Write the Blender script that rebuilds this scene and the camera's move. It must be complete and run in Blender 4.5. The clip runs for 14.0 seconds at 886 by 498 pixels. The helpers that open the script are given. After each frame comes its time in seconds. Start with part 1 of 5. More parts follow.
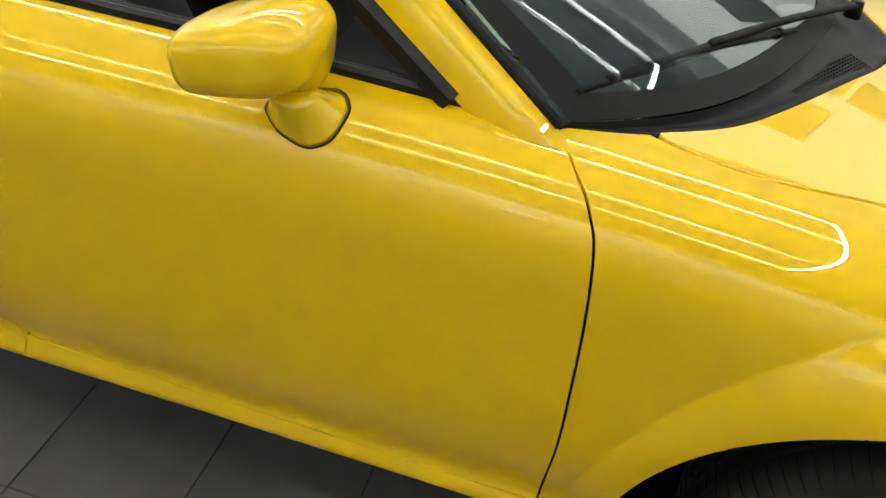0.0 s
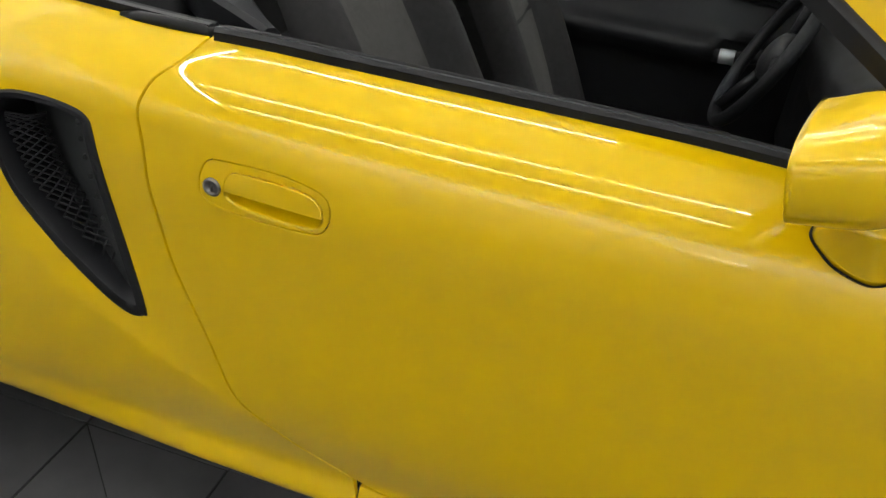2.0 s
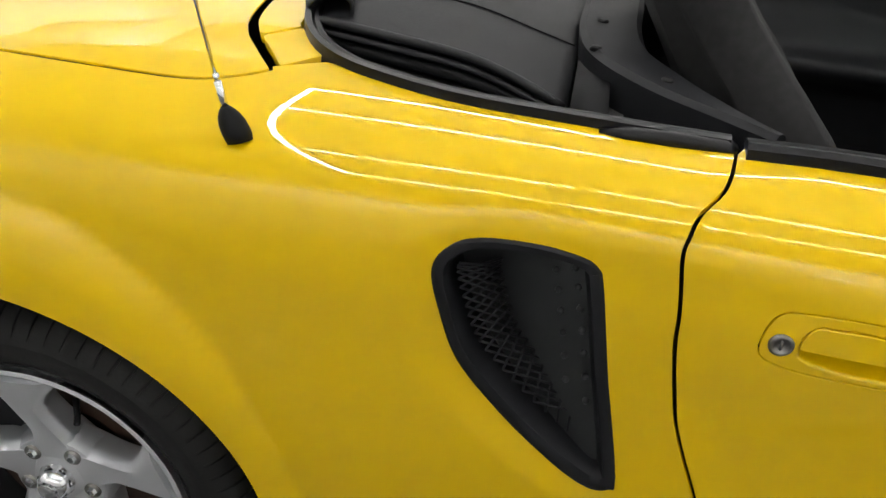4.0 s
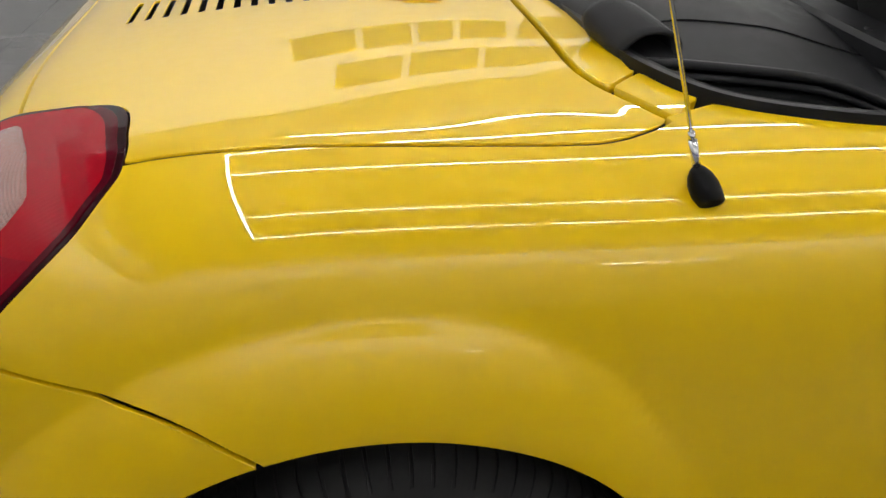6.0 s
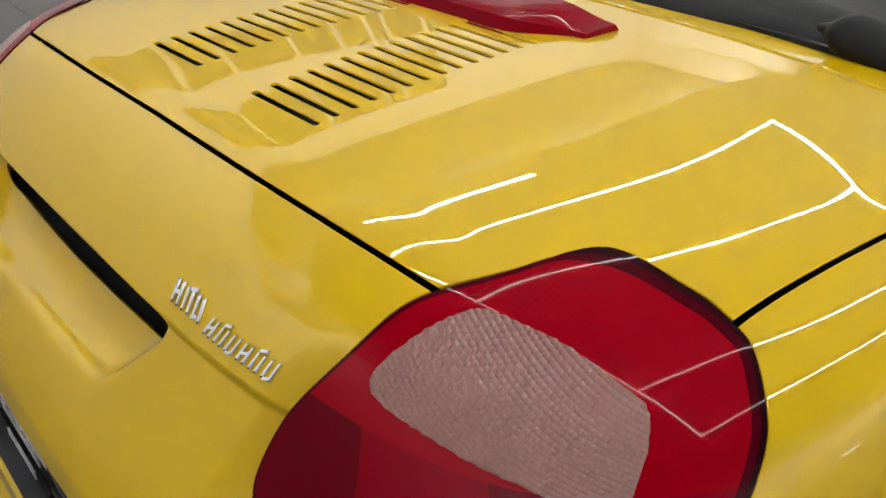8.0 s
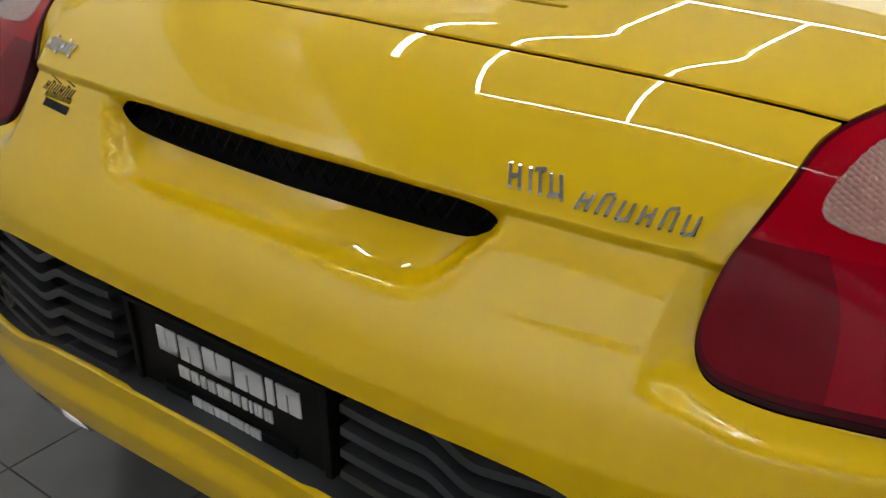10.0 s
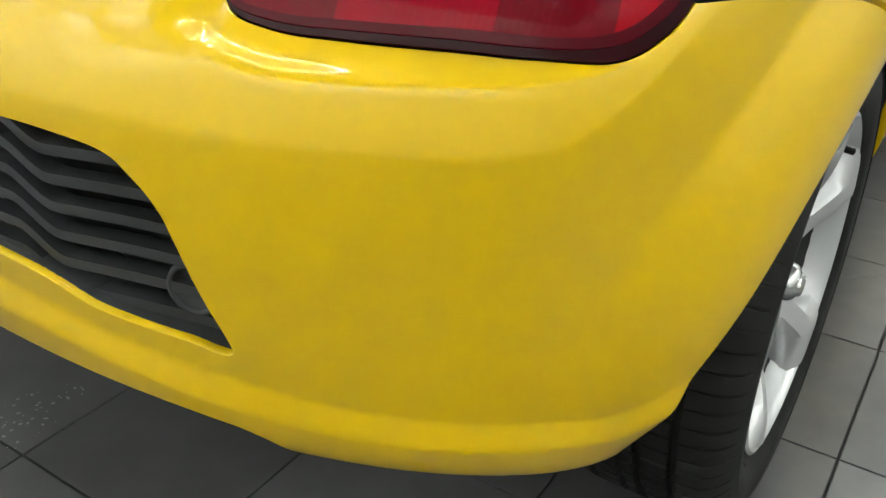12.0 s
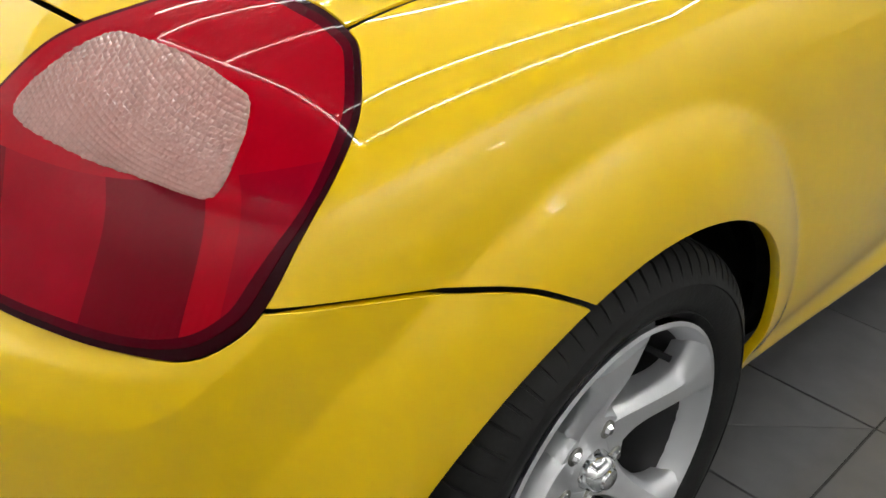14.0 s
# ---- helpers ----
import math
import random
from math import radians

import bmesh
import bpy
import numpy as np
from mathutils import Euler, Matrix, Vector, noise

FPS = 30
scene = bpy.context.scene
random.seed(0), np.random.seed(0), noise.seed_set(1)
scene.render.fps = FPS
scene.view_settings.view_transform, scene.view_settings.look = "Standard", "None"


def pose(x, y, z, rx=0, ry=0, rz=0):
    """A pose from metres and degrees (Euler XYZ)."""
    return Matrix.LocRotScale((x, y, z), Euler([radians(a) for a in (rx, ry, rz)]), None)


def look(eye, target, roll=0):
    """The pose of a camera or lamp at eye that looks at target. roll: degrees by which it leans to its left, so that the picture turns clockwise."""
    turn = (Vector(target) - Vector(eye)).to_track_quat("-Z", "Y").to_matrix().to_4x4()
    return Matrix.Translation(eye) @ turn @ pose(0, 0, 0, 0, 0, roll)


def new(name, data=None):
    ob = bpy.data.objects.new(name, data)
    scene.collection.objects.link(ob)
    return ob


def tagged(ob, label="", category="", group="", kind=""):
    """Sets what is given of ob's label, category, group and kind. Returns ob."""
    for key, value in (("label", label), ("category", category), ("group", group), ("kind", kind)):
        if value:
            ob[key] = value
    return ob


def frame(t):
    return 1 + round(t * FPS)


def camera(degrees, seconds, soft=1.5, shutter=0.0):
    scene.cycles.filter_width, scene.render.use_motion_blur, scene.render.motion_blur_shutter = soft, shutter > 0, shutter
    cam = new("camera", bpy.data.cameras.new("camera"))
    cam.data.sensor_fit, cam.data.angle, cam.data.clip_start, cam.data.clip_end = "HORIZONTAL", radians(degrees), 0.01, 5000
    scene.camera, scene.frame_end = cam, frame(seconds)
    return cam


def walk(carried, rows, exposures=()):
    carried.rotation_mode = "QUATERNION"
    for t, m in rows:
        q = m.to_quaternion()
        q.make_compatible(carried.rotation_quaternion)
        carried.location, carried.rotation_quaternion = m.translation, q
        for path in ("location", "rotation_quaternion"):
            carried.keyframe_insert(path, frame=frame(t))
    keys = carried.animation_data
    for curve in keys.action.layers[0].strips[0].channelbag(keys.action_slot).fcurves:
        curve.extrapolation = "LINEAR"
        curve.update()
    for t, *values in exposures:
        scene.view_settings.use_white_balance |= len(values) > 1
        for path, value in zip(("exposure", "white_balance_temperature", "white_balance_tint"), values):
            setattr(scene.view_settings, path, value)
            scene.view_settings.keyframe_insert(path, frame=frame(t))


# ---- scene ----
cam = camera(54.0, 14.0)
PATH = [
    (0, (1.859, -1.689, 1.39), (1.605, -0.083, 0.224), 10.2),
    (0.5, (1.785, -1.714, 1.374), (1.443, -0.078, 0.277), 9.3),
    (1, (1.648, -1.702, 1.342), (1.299, -0.043, 0.282), 9.7),
    (1.5, (1.45, -1.65, 1.287), (1.093, 0.017, 0.243), 9.3),
    (2, (1.285, -1.611, 1.25), (0.917, 0.065, 0.223), 8.7),
    (2.5, (1.095, -1.613, 1.223), (0.737, 0.08, 0.221), 8.6),
    (3, (0.934, -1.606, 1.213), (0.624, 0.108, 0.231), 8.9),
    (3.5, (0.765, -1.55, 1.19), (0.493, 0.175, 0.214), 8.1),
    (4, (0.601, -1.522, 1.203), (0.369, 0.204, 0.219), 6.2),
    (6.3, (-0.255, -1.398, 1.141), (0.244, 0.333, 0.272), 3.6),
    (6.5, (-0.349, -1.38, 1.147), (0.246, 0.328, 0.293), 3.3),
    (7, (-0.527, -1.274, 1.139), (0.296, 0.342, 0.295), 3.3),
    (7.2, (-0.573, -1.199, 1.137), (0.333, 0.37, 0.29), 3.1),
    (9.3, (-1.021, -0.61, 1.178), (0.402, 0.437, 0.24), 3.0),
    (9.5, (-1.047, -0.598, 1.137), (0.4, 0.423, 0.209), 2.8),
    (10, (-1.084, -0.573, 1.019), (0.417, 0.42, 0.146), 2.6),
    (10.5, (-1.059, -0.602, 0.904), (0.472, 0.387, 0.081), 2.3),
    (11, (-1.012, -0.678, 0.825), (0.476, 0.316, -0.069), 0.9),
    (11.5, (-0.987, -0.775, 0.804), (0.482, 0.213, -0.127), 0.5),
    (12, (-0.952, -0.886, 0.812), (0.518, 0.067, -0.154), 0.8),
    (12.5, (-0.892, -0.992, 0.83), (0.476, 0.103, -0.133), -0.1),
    (13, (-0.803, -1.077, 0.888), (0.466, 0.124, -0.085), -0.5),
    (13.5, (-0.718, -1.147, 0.959), (0.495, 0.098, -0.03), -0.4),
    (14, (-0.653, -1.155, 1.028), (0.547, 0.086, 0.019), 1.1),
]
walk(cam, [(t, look(eye, target, roll)) for t, eye, target, roll in PATH],
     [(0, -0.090, 6500, 7), (2, -0.060, 6500, 8), (4, -0.080, 6500, 9), (6.5, -0.470, 6500, 10), (7, -0.470, 6500, 10), (9.5, -0.930, 6500, 9), (10, -0.740, 6500, 8), (11, -0.040, 6500, 3), (12.5, 0.410, 6500, 0), (13, 0.390, 6500, 3), (13.5, 0.320, 6500, 5), (14, 0.030, 6500, 8)])
# ---- light: a closed showroom with linear LED ceiling fixtures and added, hidden fill washers ----
world = bpy.data.worlds.new("world")
scene.world = world
world.use_nodes = True
world.node_tree.nodes["Background"].inputs[0].default_value = (0.02, 0.02, 0.02, 1)
scene.view_settings.exposure = 0.0
LED_STRENGTH = 63.0
FILL_STRENGTH = 186.0
# ---- materials ----


def material(name, color, rough=0.5, metal=0.0, vary=0.0, scale=20.0, bump=0.0, bump_scale=200.0, coat=0.0, coat_rough=0.03, emit=0.0, color2=None, spec=0.5):
    """A node material: base colour with two scales of variation, fine relief and an optional clear coat."""
    m = bpy.data.materials.new(name)
    m.use_nodes = True
    nt, nd = m.node_tree, m.node_tree.nodes
    b = nd["Principled BSDF"]
    b.inputs["Base Color"].default_value = (*color, 1)
    b.inputs["Roughness"].default_value = rough
    b.inputs["Metallic"].default_value = metal
    b.inputs["Specular IOR Level"].default_value = spec
    b.inputs["Coat Weight"].default_value = coat
    b.inputs["Coat Roughness"].default_value = coat_rough
    if emit:
        b.inputs["Emission Color"].default_value = (*color, 1)
        b.inputs["Emission Strength"].default_value = emit
    if vary or bump:
        co = nd.new("ShaderNodeTexCoord")
    if vary:
        big, fine = nd.new("ShaderNodeTexNoise"), nd.new("ShaderNodeTexNoise")
        big.inputs["Scale"].default_value, fine.inputs["Scale"].default_value = scale * 0.15, scale
        fine.inputs["Detail"].default_value = 6
        for t in (big, fine):
            nt.links.new(co.outputs["Object"], t.inputs["Vector"])
        add = nd.new("ShaderNodeMath")
        add.operation = "ADD"
        nt.links.new(big.outputs["Fac"], add.inputs[0])
        nt.links.new(fine.outputs["Fac"], add.inputs[1])
        ramp = nd.new("ShaderNodeMapRange")
        ramp.inputs[1].default_value, ramp.inputs[2].default_value = 0.6, 1.4
        nt.links.new(add.outputs[0], ramp.inputs[0])
        mix = nd.new("ShaderNodeMix")
        mix.data_type = "RGBA"
        c2 = color2 or tuple(c * (1 - vary) for c in color)
        mix.inputs[6].default_value, mix.inputs[7].default_value = (*color, 1), (*c2, 1)
        nt.links.new(ramp.outputs[0], mix.inputs[0])
        nt.links.new(mix.outputs[2], b.inputs["Base Color"])
        rr = nd.new("ShaderNodeMapRange")
        rr.inputs[3].default_value, rr.inputs[4].default_value = rough * 0.9, min(1, rough * 1.15)
        nt.links.new(fine.outputs["Fac"], rr.inputs[0])
        nt.links.new(rr.outputs[0], b.inputs["Roughness"])
    if bump:
        grain, bp = nd.new("ShaderNodeTexNoise"), nd.new("ShaderNodeBump")
        grain.inputs["Scale"].default_value, grain.inputs["Detail"].default_value = bump_scale, 4
        bp.inputs["Strength"].default_value, bp.inputs["Distance"].default_value = bump, 0.002
        nt.links.new(co.outputs["Object"], grain.inputs["Vector"])
        nt.links.new(grain.outputs["Fac"], bp.inputs["Height"])
        nt.links.new(bp.outputs["Normal"], b.inputs["Normal"])
    return m


PAINT = material("yellow_paint", (0.76, 0.492, 0.0), 0.4, vary=0.02, scale=60, coat=1.0, coat_rough=0.012, spec=0.1)
PAINT.node_tree.nodes["Principled BSDF"].inputs["Coat IOR"].default_value = 1.46
BLACK = material("black_plastic", (0.007, 0.0073, 0.008), 0.55, vary=0.3, bump=0.15, bump_scale=900, spec=0.18)
FLOOR = material("floor_grout", (0.03, 0.03, 0.03), 0.8, vary=0.3, scale=40)
GREYWALL = material("grey_wall_paint", (0.70, 0.70, 0.70), 0.6, vary=0.05, scale=4)
WALL = material("wall_paint", (0.75, 0.75, 0.74), 0.6, vary=0.03, scale=4)
CEIL = material("ceiling_paint", (0.42, 0.42, 0.425), 0.8, vary=0.05)
LED = material("led", (1.0, 0.98, 0.95), 0.5, emit=LED_STRENGTH)
FILL = material("wall_washer", (1.0, 0.98, 0.95), 0.5, emit=FILL_STRENGTH)
FILL.cycles.emission_sampling = "FRONT"
RUBBER = material("tyre_rubber", (0.017, 0.0172, 0.017), 0.6, vary=0.3, bump=0.2, spec=0.2)
ALLOY = material("silver_alloy", (0.66, 0.67, 0.69), 0.34, metal=0.7, vary=0.05, coat=0.3)
SLATPLASTIC = material("slat_plastic", (0.048, 0.051, 0.056), 0.45, vary=0.2, bump=0.2, bump_scale=700, spec=0.35)
GREYPLASTIC = material("grey_plastic", (0.013, 0.0136, 0.0155), 0.5, vary=0.2, bump=0.2, bump_scale=700, spec=0.2)
TRIM = material("trim_rubber", (0.007, 0.0073, 0.0085), 0.30, vary=0.2, bump=0.1, bump_scale=900, spec=0.28)
VINYL = material("black_vinyl", (0.009, 0.0095, 0.011), 0.45, vary=0.25, scale=30, bump=0.35, bump_scale=1200, spec=0.28)
FABRIC = material("seat_fabric", (0.015, 0.0145, 0.015), 0.9, vary=0.35, scale=90, bump=0.5, bump_scale=1500)
FABRIC_GREY = material("seat_insert", (0.062, 0.060, 0.055), 0.9, vary=0.3, scale=120, bump=0.5, bump_scale=1500)
CHROME = material("chrome", (0.78, 0.79, 0.8), 0.12, metal=1.0, vary=0.05)
LOCKMETAL = material("worn_lock_metal", (0.30, 0.29, 0.27), 0.38, metal=1.0, vary=0.3, scale=300)
GLASSMAT = bpy.data.materials.new("tinted_glass")
GLASSMAT.use_nodes = True
g = GLASSMAT.node_tree.nodes["Principled BSDF"]
g.inputs["Base Color"].default_value = (0.72, 0.86, 0.85, 1)
g.inputs["Roughness"].default_value, g.inputs["IOR"].default_value, g.inputs["Transmission Weight"].default_value = 0.01, 1.45, 1.0
RED = material("red_lens", (0.36, 0.0, 0.008), 0.22, vary=0.15, scale=25, coat=1.0)
RED_MID = material("red_lens_mid", (0.29, 0.0, 0.010), 0.25, vary=0.2, scale=30, coat=1.0)
RED_SHADE = material("red_lens_edge", (0.085, 0.0, 0.006), 0.22, vary=0.3, scale=40, coat=1.0)
RED_DARK = material("red_lens_dark", (0.165, 0.0, 0.007), 0.25, vary=0.25, scale=30, coat=1.0)
RED_RIM = material("dark_lens_rim", (0.022, 0.002, 0.004), 0.2, coat=1.0)
for m in (RED, RED_MID, RED_DARK, RED_SHADE, RED_RIM):
    m.node_tree.nodes["Principled BSDF"].inputs["Coat IOR"].default_value = 1.30
    m.node_tree.nodes["Principled BSDF"].inputs["Coat Weight"].default_value = 0.42
    m.node_tree.nodes["Principled BSDF"].inputs["Specular IOR Level"].default_value = 0.02
for m in (RED, RED_MID, RED_DARK):
    nt, nd = m.node_tree, m.node_tree.nodes
    co, flute, relief = nd.new("ShaderNodeTexCoord"), nd.new("ShaderNodeTexWave"), nd.new("ShaderNodeBump")
    flute.bands_direction = "Y"
    flute.inputs["Scale"].default_value, flute.inputs["Distortion"].default_value = 70, .4
    relief.inputs["Strength"].default_value, relief.inputs["Distance"].default_value = .10, .0008
    nt.links.new(co.outputs["Object"], flute.inputs["Vector"])
    nt.links.new(flute.outputs["Fac"], relief.inputs["Height"])
    nt.links.new(relief.outputs["Normal"], nd["Principled BSDF"].inputs["Normal"])
DUCT = material("duct_plastic", (0.030, 0.032, 0.033), 0.5, vary=0.2, scale=40, bump=0.2, bump_scale=700, spec=0.3)
SPOTS = material("water_spots", (0.30, 0.30, 0.30), 0.15, vary=0.3)
# the rim's alloy again, darkened to stand for shade inside the wheel
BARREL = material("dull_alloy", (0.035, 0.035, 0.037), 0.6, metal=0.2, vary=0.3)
WHITE = material("white_print", (0.75, 0.76, 0.78), 0.4)
RUST = material("brake_iron", (0.055, 0.028, 0.017), 0.6, metal=0.1, vary=0.5, scale=60)
SIGNGREY = material("sign_lettering", (0.035, 0.036, 0.038), 0.5)


CLEAR = material("clear_lens", (0.34, 0.145, 0.12), 0.12, vary=0.25, scale=30, coat=1.0)


def tile_material():
    """Slate-grey porcelain tile: each tile its own shade, with faint clouds and scuffs."""
    m = material("slate_tile", (0.125, 0.125, 0.128), 0.22, vary=0.25, scale=14, bump=0.05, bump_scale=120)
    nt, nd = m.node_tree, m.node_tree.nodes
    b = nd["Principled BSDF"]
    src = b.inputs["Base Color"].links[0].from_socket
    info, mul, mr = nd.new("ShaderNodeObjectInfo"), nd.new("ShaderNodeMix"), nd.new("ShaderNodeMapRange")
    mr.inputs[3].default_value, mr.inputs[4].default_value = 0.86, 1.12
    nt.links.new(info.outputs["Random"], mr.inputs[0])
    mul.data_type, mul.blend_type = "RGBA", "MULTIPLY"
    mul.inputs[0].default_value = 1.0
    nt.links.new(src, mul.inputs[6])
    nt.links.new(mr.outputs[0], mul.inputs[7])
    nt.links.new(mul.outputs[2], b.inputs["Base Color"])
    return m


TILEMAT = tile_material()
# ---- mesh helpers ----


def part(name, bm, mat, parent=None, label="", smooth=True):
    me = bpy.data.meshes.new(name)
    bm.to_mesh(me)
    bm.free()
    if smooth:
        me.shade_smooth()
    me.materials.append(mat)
    ob = new(name, me)
    if parent:
        ob.parent = parent
    if label:
        ob["label"] = label
    return ob


def thing(name, label, category, at=(0, 0, 0), group="", kind=""):
    ob = new(name)
    ob.location = at
    return tagged(ob, label, category, group, kind)


def box(bm, lo, hi, bevel=0.0, m=None):
    g = bmesh.ops.create_cube(bm, size=1)["verts"]
    for v in g:
        v.co = Vector([lo[i] + (v.co[i] + 0.5) * (hi[i] - lo[i]) for i in range(3)])
    if bevel:
        es = list({e for v in g for e in v.link_edges})
        g = bmesh.ops.bevel(bm, geom=es, offset=bevel, segments=2, affect="EDGES", profile=0.6)["verts"]
    if m is not None:
        for v in g:
            v.co = m @ v.co
    return bm


def boxed(name, lo, hi, mat, parent=None, label="", bevel=0.0):
    return part(name, box(bmesh.new(), lo, hi, bevel), mat, parent, label, smooth=False)


def loft(bm, rings, ring_closed=True, cap=True):
    """Skin a row of rings of equal length; rings are lists of points."""
    vs = [[bm.verts.new(p) for p in r] for r in rings]
    n = len(vs[0])
    for a, b in zip(vs, vs[1:]):
        for i in range(n if ring_closed else n - 1):
            j = (i + 1) % n
            bm.faces.new((a[i], a[j], b[j], b[i]))
    if cap and ring_closed:
        bm.faces.new(vs[0][::-1])
        bm.faces.new(vs[-1])
    bmesh.ops.recalc_face_normals(bm, faces=bm.faces)
    return bm


def smooth_path(pts, steps=6):
    p = [np.array(q, float) for q in pts]
    out = []
    for i in range(len(p) - 1):
        a, b, c, d = p[max(i - 1, 0)], p[i], p[i + 1], p[min(i + 2, len(p) - 1)]
        for k in range(steps):
            t = k / steps
            out.append(b + .5 * t * (c - a + t * (2 * a - 5 * b + 4 * c - d + t * (3 * (b - c) + d - a))))
    return np.array(out + [p[-1]])


def sweep(bm, path, profile, up=(0, 0, 1), closed=False, cap=True):
    """Sweep a closed profile of (side, up) offsets along a path."""
    path = [Vector(p) for p in path]
    n = len(path)
    rings = []
    for i, p in enumerate(path):
        a, b = (path[i - 1], path[(i + 1) % n]) if closed else (path[max(i - 1, 0)], path[min(i + 1, n - 1)])
        t = (b - a).normalized()
        s = t.cross(Vector(up)).normalized()
        w = s.cross(t)
        rings.append([p + s * x + w * y for x, y in profile])
    if closed:
        rings.append(rings[0])
    return loft(bm, rings, True, cap and not closed)


def disc(r, n=10, squash=1.0):
    return [(r * math.cos(2 * math.pi * i / n), squash * r * math.sin(2 * math.pi * i / n)) for i in range(n)]


def tube(bm, path, r, n=10):
    return sweep(bm, path, disc(r, n))


def lathe(bm, profile, steps=64, axis_y=True):
    """Turn a profile of (y, radius) about the y axis."""
    rings = []
    for i in range(steps):
        a = 2 * math.pi * i / steps
        rings.append([(r * math.cos(a), y, r * math.sin(a)) for y, r in profile])
    rings.append(rings[0])
    loft(bm, rings, False, False)
    bmesh.ops.remove_doubles(bm, verts=bm.verts, dist=1e-6)
    return bm


def auto_smooth(ob, angle=35):
    """Smooth faces with sharp edges kept."""
    bm = bmesh.new()
    bm.from_mesh(ob.data)
    for e in bm.edges:
        e.smooth = len(e.link_faces) != 2 or e.calc_face_angle(0) < radians(angle)
    bm.to_mesh(ob.data)
    bm.free()
    return ob
# ---- the car's skin: one smooth sheet through section curves, u runs from nose to tail, v from sill to middle ----
# the car's rear axle is at x = 0, the front axle at x = 2.45; its right side faces -y


def spline_rows(n):
    """Matrix that gives the second derivatives of a natural cubic spline through n evenly spaced knots."""
    a, b = np.eye(n), np.zeros((n, n))
    for i in range(1, n - 1):
        a[i, i - 1:i + 2] = 1, 4, 1
        b[i, i - 1:i + 2] = 6, -12, 6
    return np.linalg.solve(a, b)


def weights(n, u):
    """Weights of n knots at the places u (0 to n - 1), by a natural cubic spline."""
    m = spline_rows(n)
    u = np.clip(np.asarray(u, float), 0, n - 1)
    i = np.minimum(u.astype(int), n - 2)
    f = (u - i)[..., None]
    e = np.eye(n)
    return e[i] * (1 - f) + e[i + 1] * f + ((1 - f) ** 3 - (1 - f)) / 6 * m[i] + (f ** 3 - f) / 6 * m[i + 1]


# side sections: x, half widths and heights of eleven rails from the sill's underside to the belt, then three on the decks
SIDE = [
    (3.02, [.50, .55, .58, .60, .62, .64, .64, .62, .57, .52, .46, .34, .17, 0], [.20, .22, .25, .29, .34, .42, .50, .56, .60, .62, .632, .648, .658, .66]),
    (2.72, [.64, .68, .70, .71, .73, .755, .77, .765, .74, .70, .64, .46, .23, 0], [.20, .22, .25, .29, .34, .44, .55, .63, .69, .72, .742, .772, .788, .793]),
    (2.40, [.68, .72, .74, .75, .77, .79, .80, .80, .778, .735, .67, .48, .24, 0], [.20, .225, .26, .30, .36, .47, .60, .69, .765, .805, .83, .856, .872, .878]),
    (2.05, [0.69, 0.744, 0.762, 0.753, 0.776, 0.797, 0.808, 0.813, 0.813, 0.771, 0.694, 0.48, 0.24, 0], [0.214, 0.238, 0.266, 0.302, 0.372, 0.48, 0.62, 0.72, 0.8, 0.852, 0.878, 0.9, 0.915, 0.92]),
    (1.65, [0.69, 0.744, 0.764, 0.754, 0.779, 0.8, 0.814, 0.82, 0.822, 0.785, 0.709, 0.48, 0.24, 0], [0.214, 0.238, 0.266, 0.302, 0.372, 0.48, 0.62, 0.73, 0.815, 0.872, 0.9, 0.92, 0.93, 0.93]),
    (1.20, [0.69, 0.744, 0.764, 0.754, 0.779, 0.8, 0.814, 0.821, 0.822, 0.785, 0.707, 0.48, 0.24, 0], [0.214, 0.238, 0.270, 0.306, 0.377, 0.48, 0.62, 0.73, 0.815, 0.87, 0.898, 0.92, 0.93, 0.93]),
    (0.76, [0.69, 0.744, 0.764, 0.757, 0.778, 0.797, 0.808, 0.813, 0.813, 0.775, 0.702, 0.5, 0.25, 0], [0.220, 0.243, 0.274, 0.311, 0.382, 0.48, 0.62, 0.73, 0.815, 0.867, 0.893, 0.92, 0.93, 0.93]),
    (0.38, [0.69, 0.73, 0.748, 0.757, 0.772, 0.787, 0.79, 0.787, 0.774, 0.725, 0.652, 0.51, 0.25, 0], [0.22, 0.245, 0.275, 0.315, 0.365, 0.49, 0.62, 0.73, 0.812, 0.857, 0.883, 0.913, 0.932, 0.937]),
    (0.00, [.70, .74, .752, .757, .765, .775, .78, .777, .754, .706, .635, .49, .25, 0], [.22, .245, .275, .315, .365, .49, .62, .73, .805, .845, .868, .895, .912, .916]),
]
# tail: how far back each rail reaches, the squareness of its corner and its height at the middle
TAIL = [(.50, 3.4, .318), (.555, 3.4, .322), (.590, 3.4, .332), (.614, 3.4, .355), (.628, 3.4, .405), (.630, 3.4, .48), (.622, 3.5, .575),
        (.588, 3.6, .65), (.53, 3.7, .715), (.5, 3.8, .765), (.428, 3.6, .838), (.30, 3.0, .872), (.15, 2.3, .90), (0, 2.0, .916)]
TURNS = [14, 28, 41, 53, 66, 78, 90]


def make_net():
    net = [[(x, -w, z) for w, z in zip(ws, zs)] for x, ws, zs in SIDE]
    ws, zs = SIDE[-1][1:]
    for turn in TURNS:
        c, s = math.cos(radians(turn)), math.sin(radians(turn))
        k = s * s * (3 - 2 * s)
        low = k * .45 + .55 * s ** 2.3
        net.append([(-a * s ** (2 / n), -w * max(c, 0) ** (2 / n), z0 + (z1 - z0) * (low if i < 4 else k)) for i, ((a, n, z1), w, z0) in enumerate(zip(TAIL, ws, zs))])
    return np.array(net)


NET = make_net()
LAST_U, LAST_V = NET.shape[0] - 1, NET.shape[1] - 1


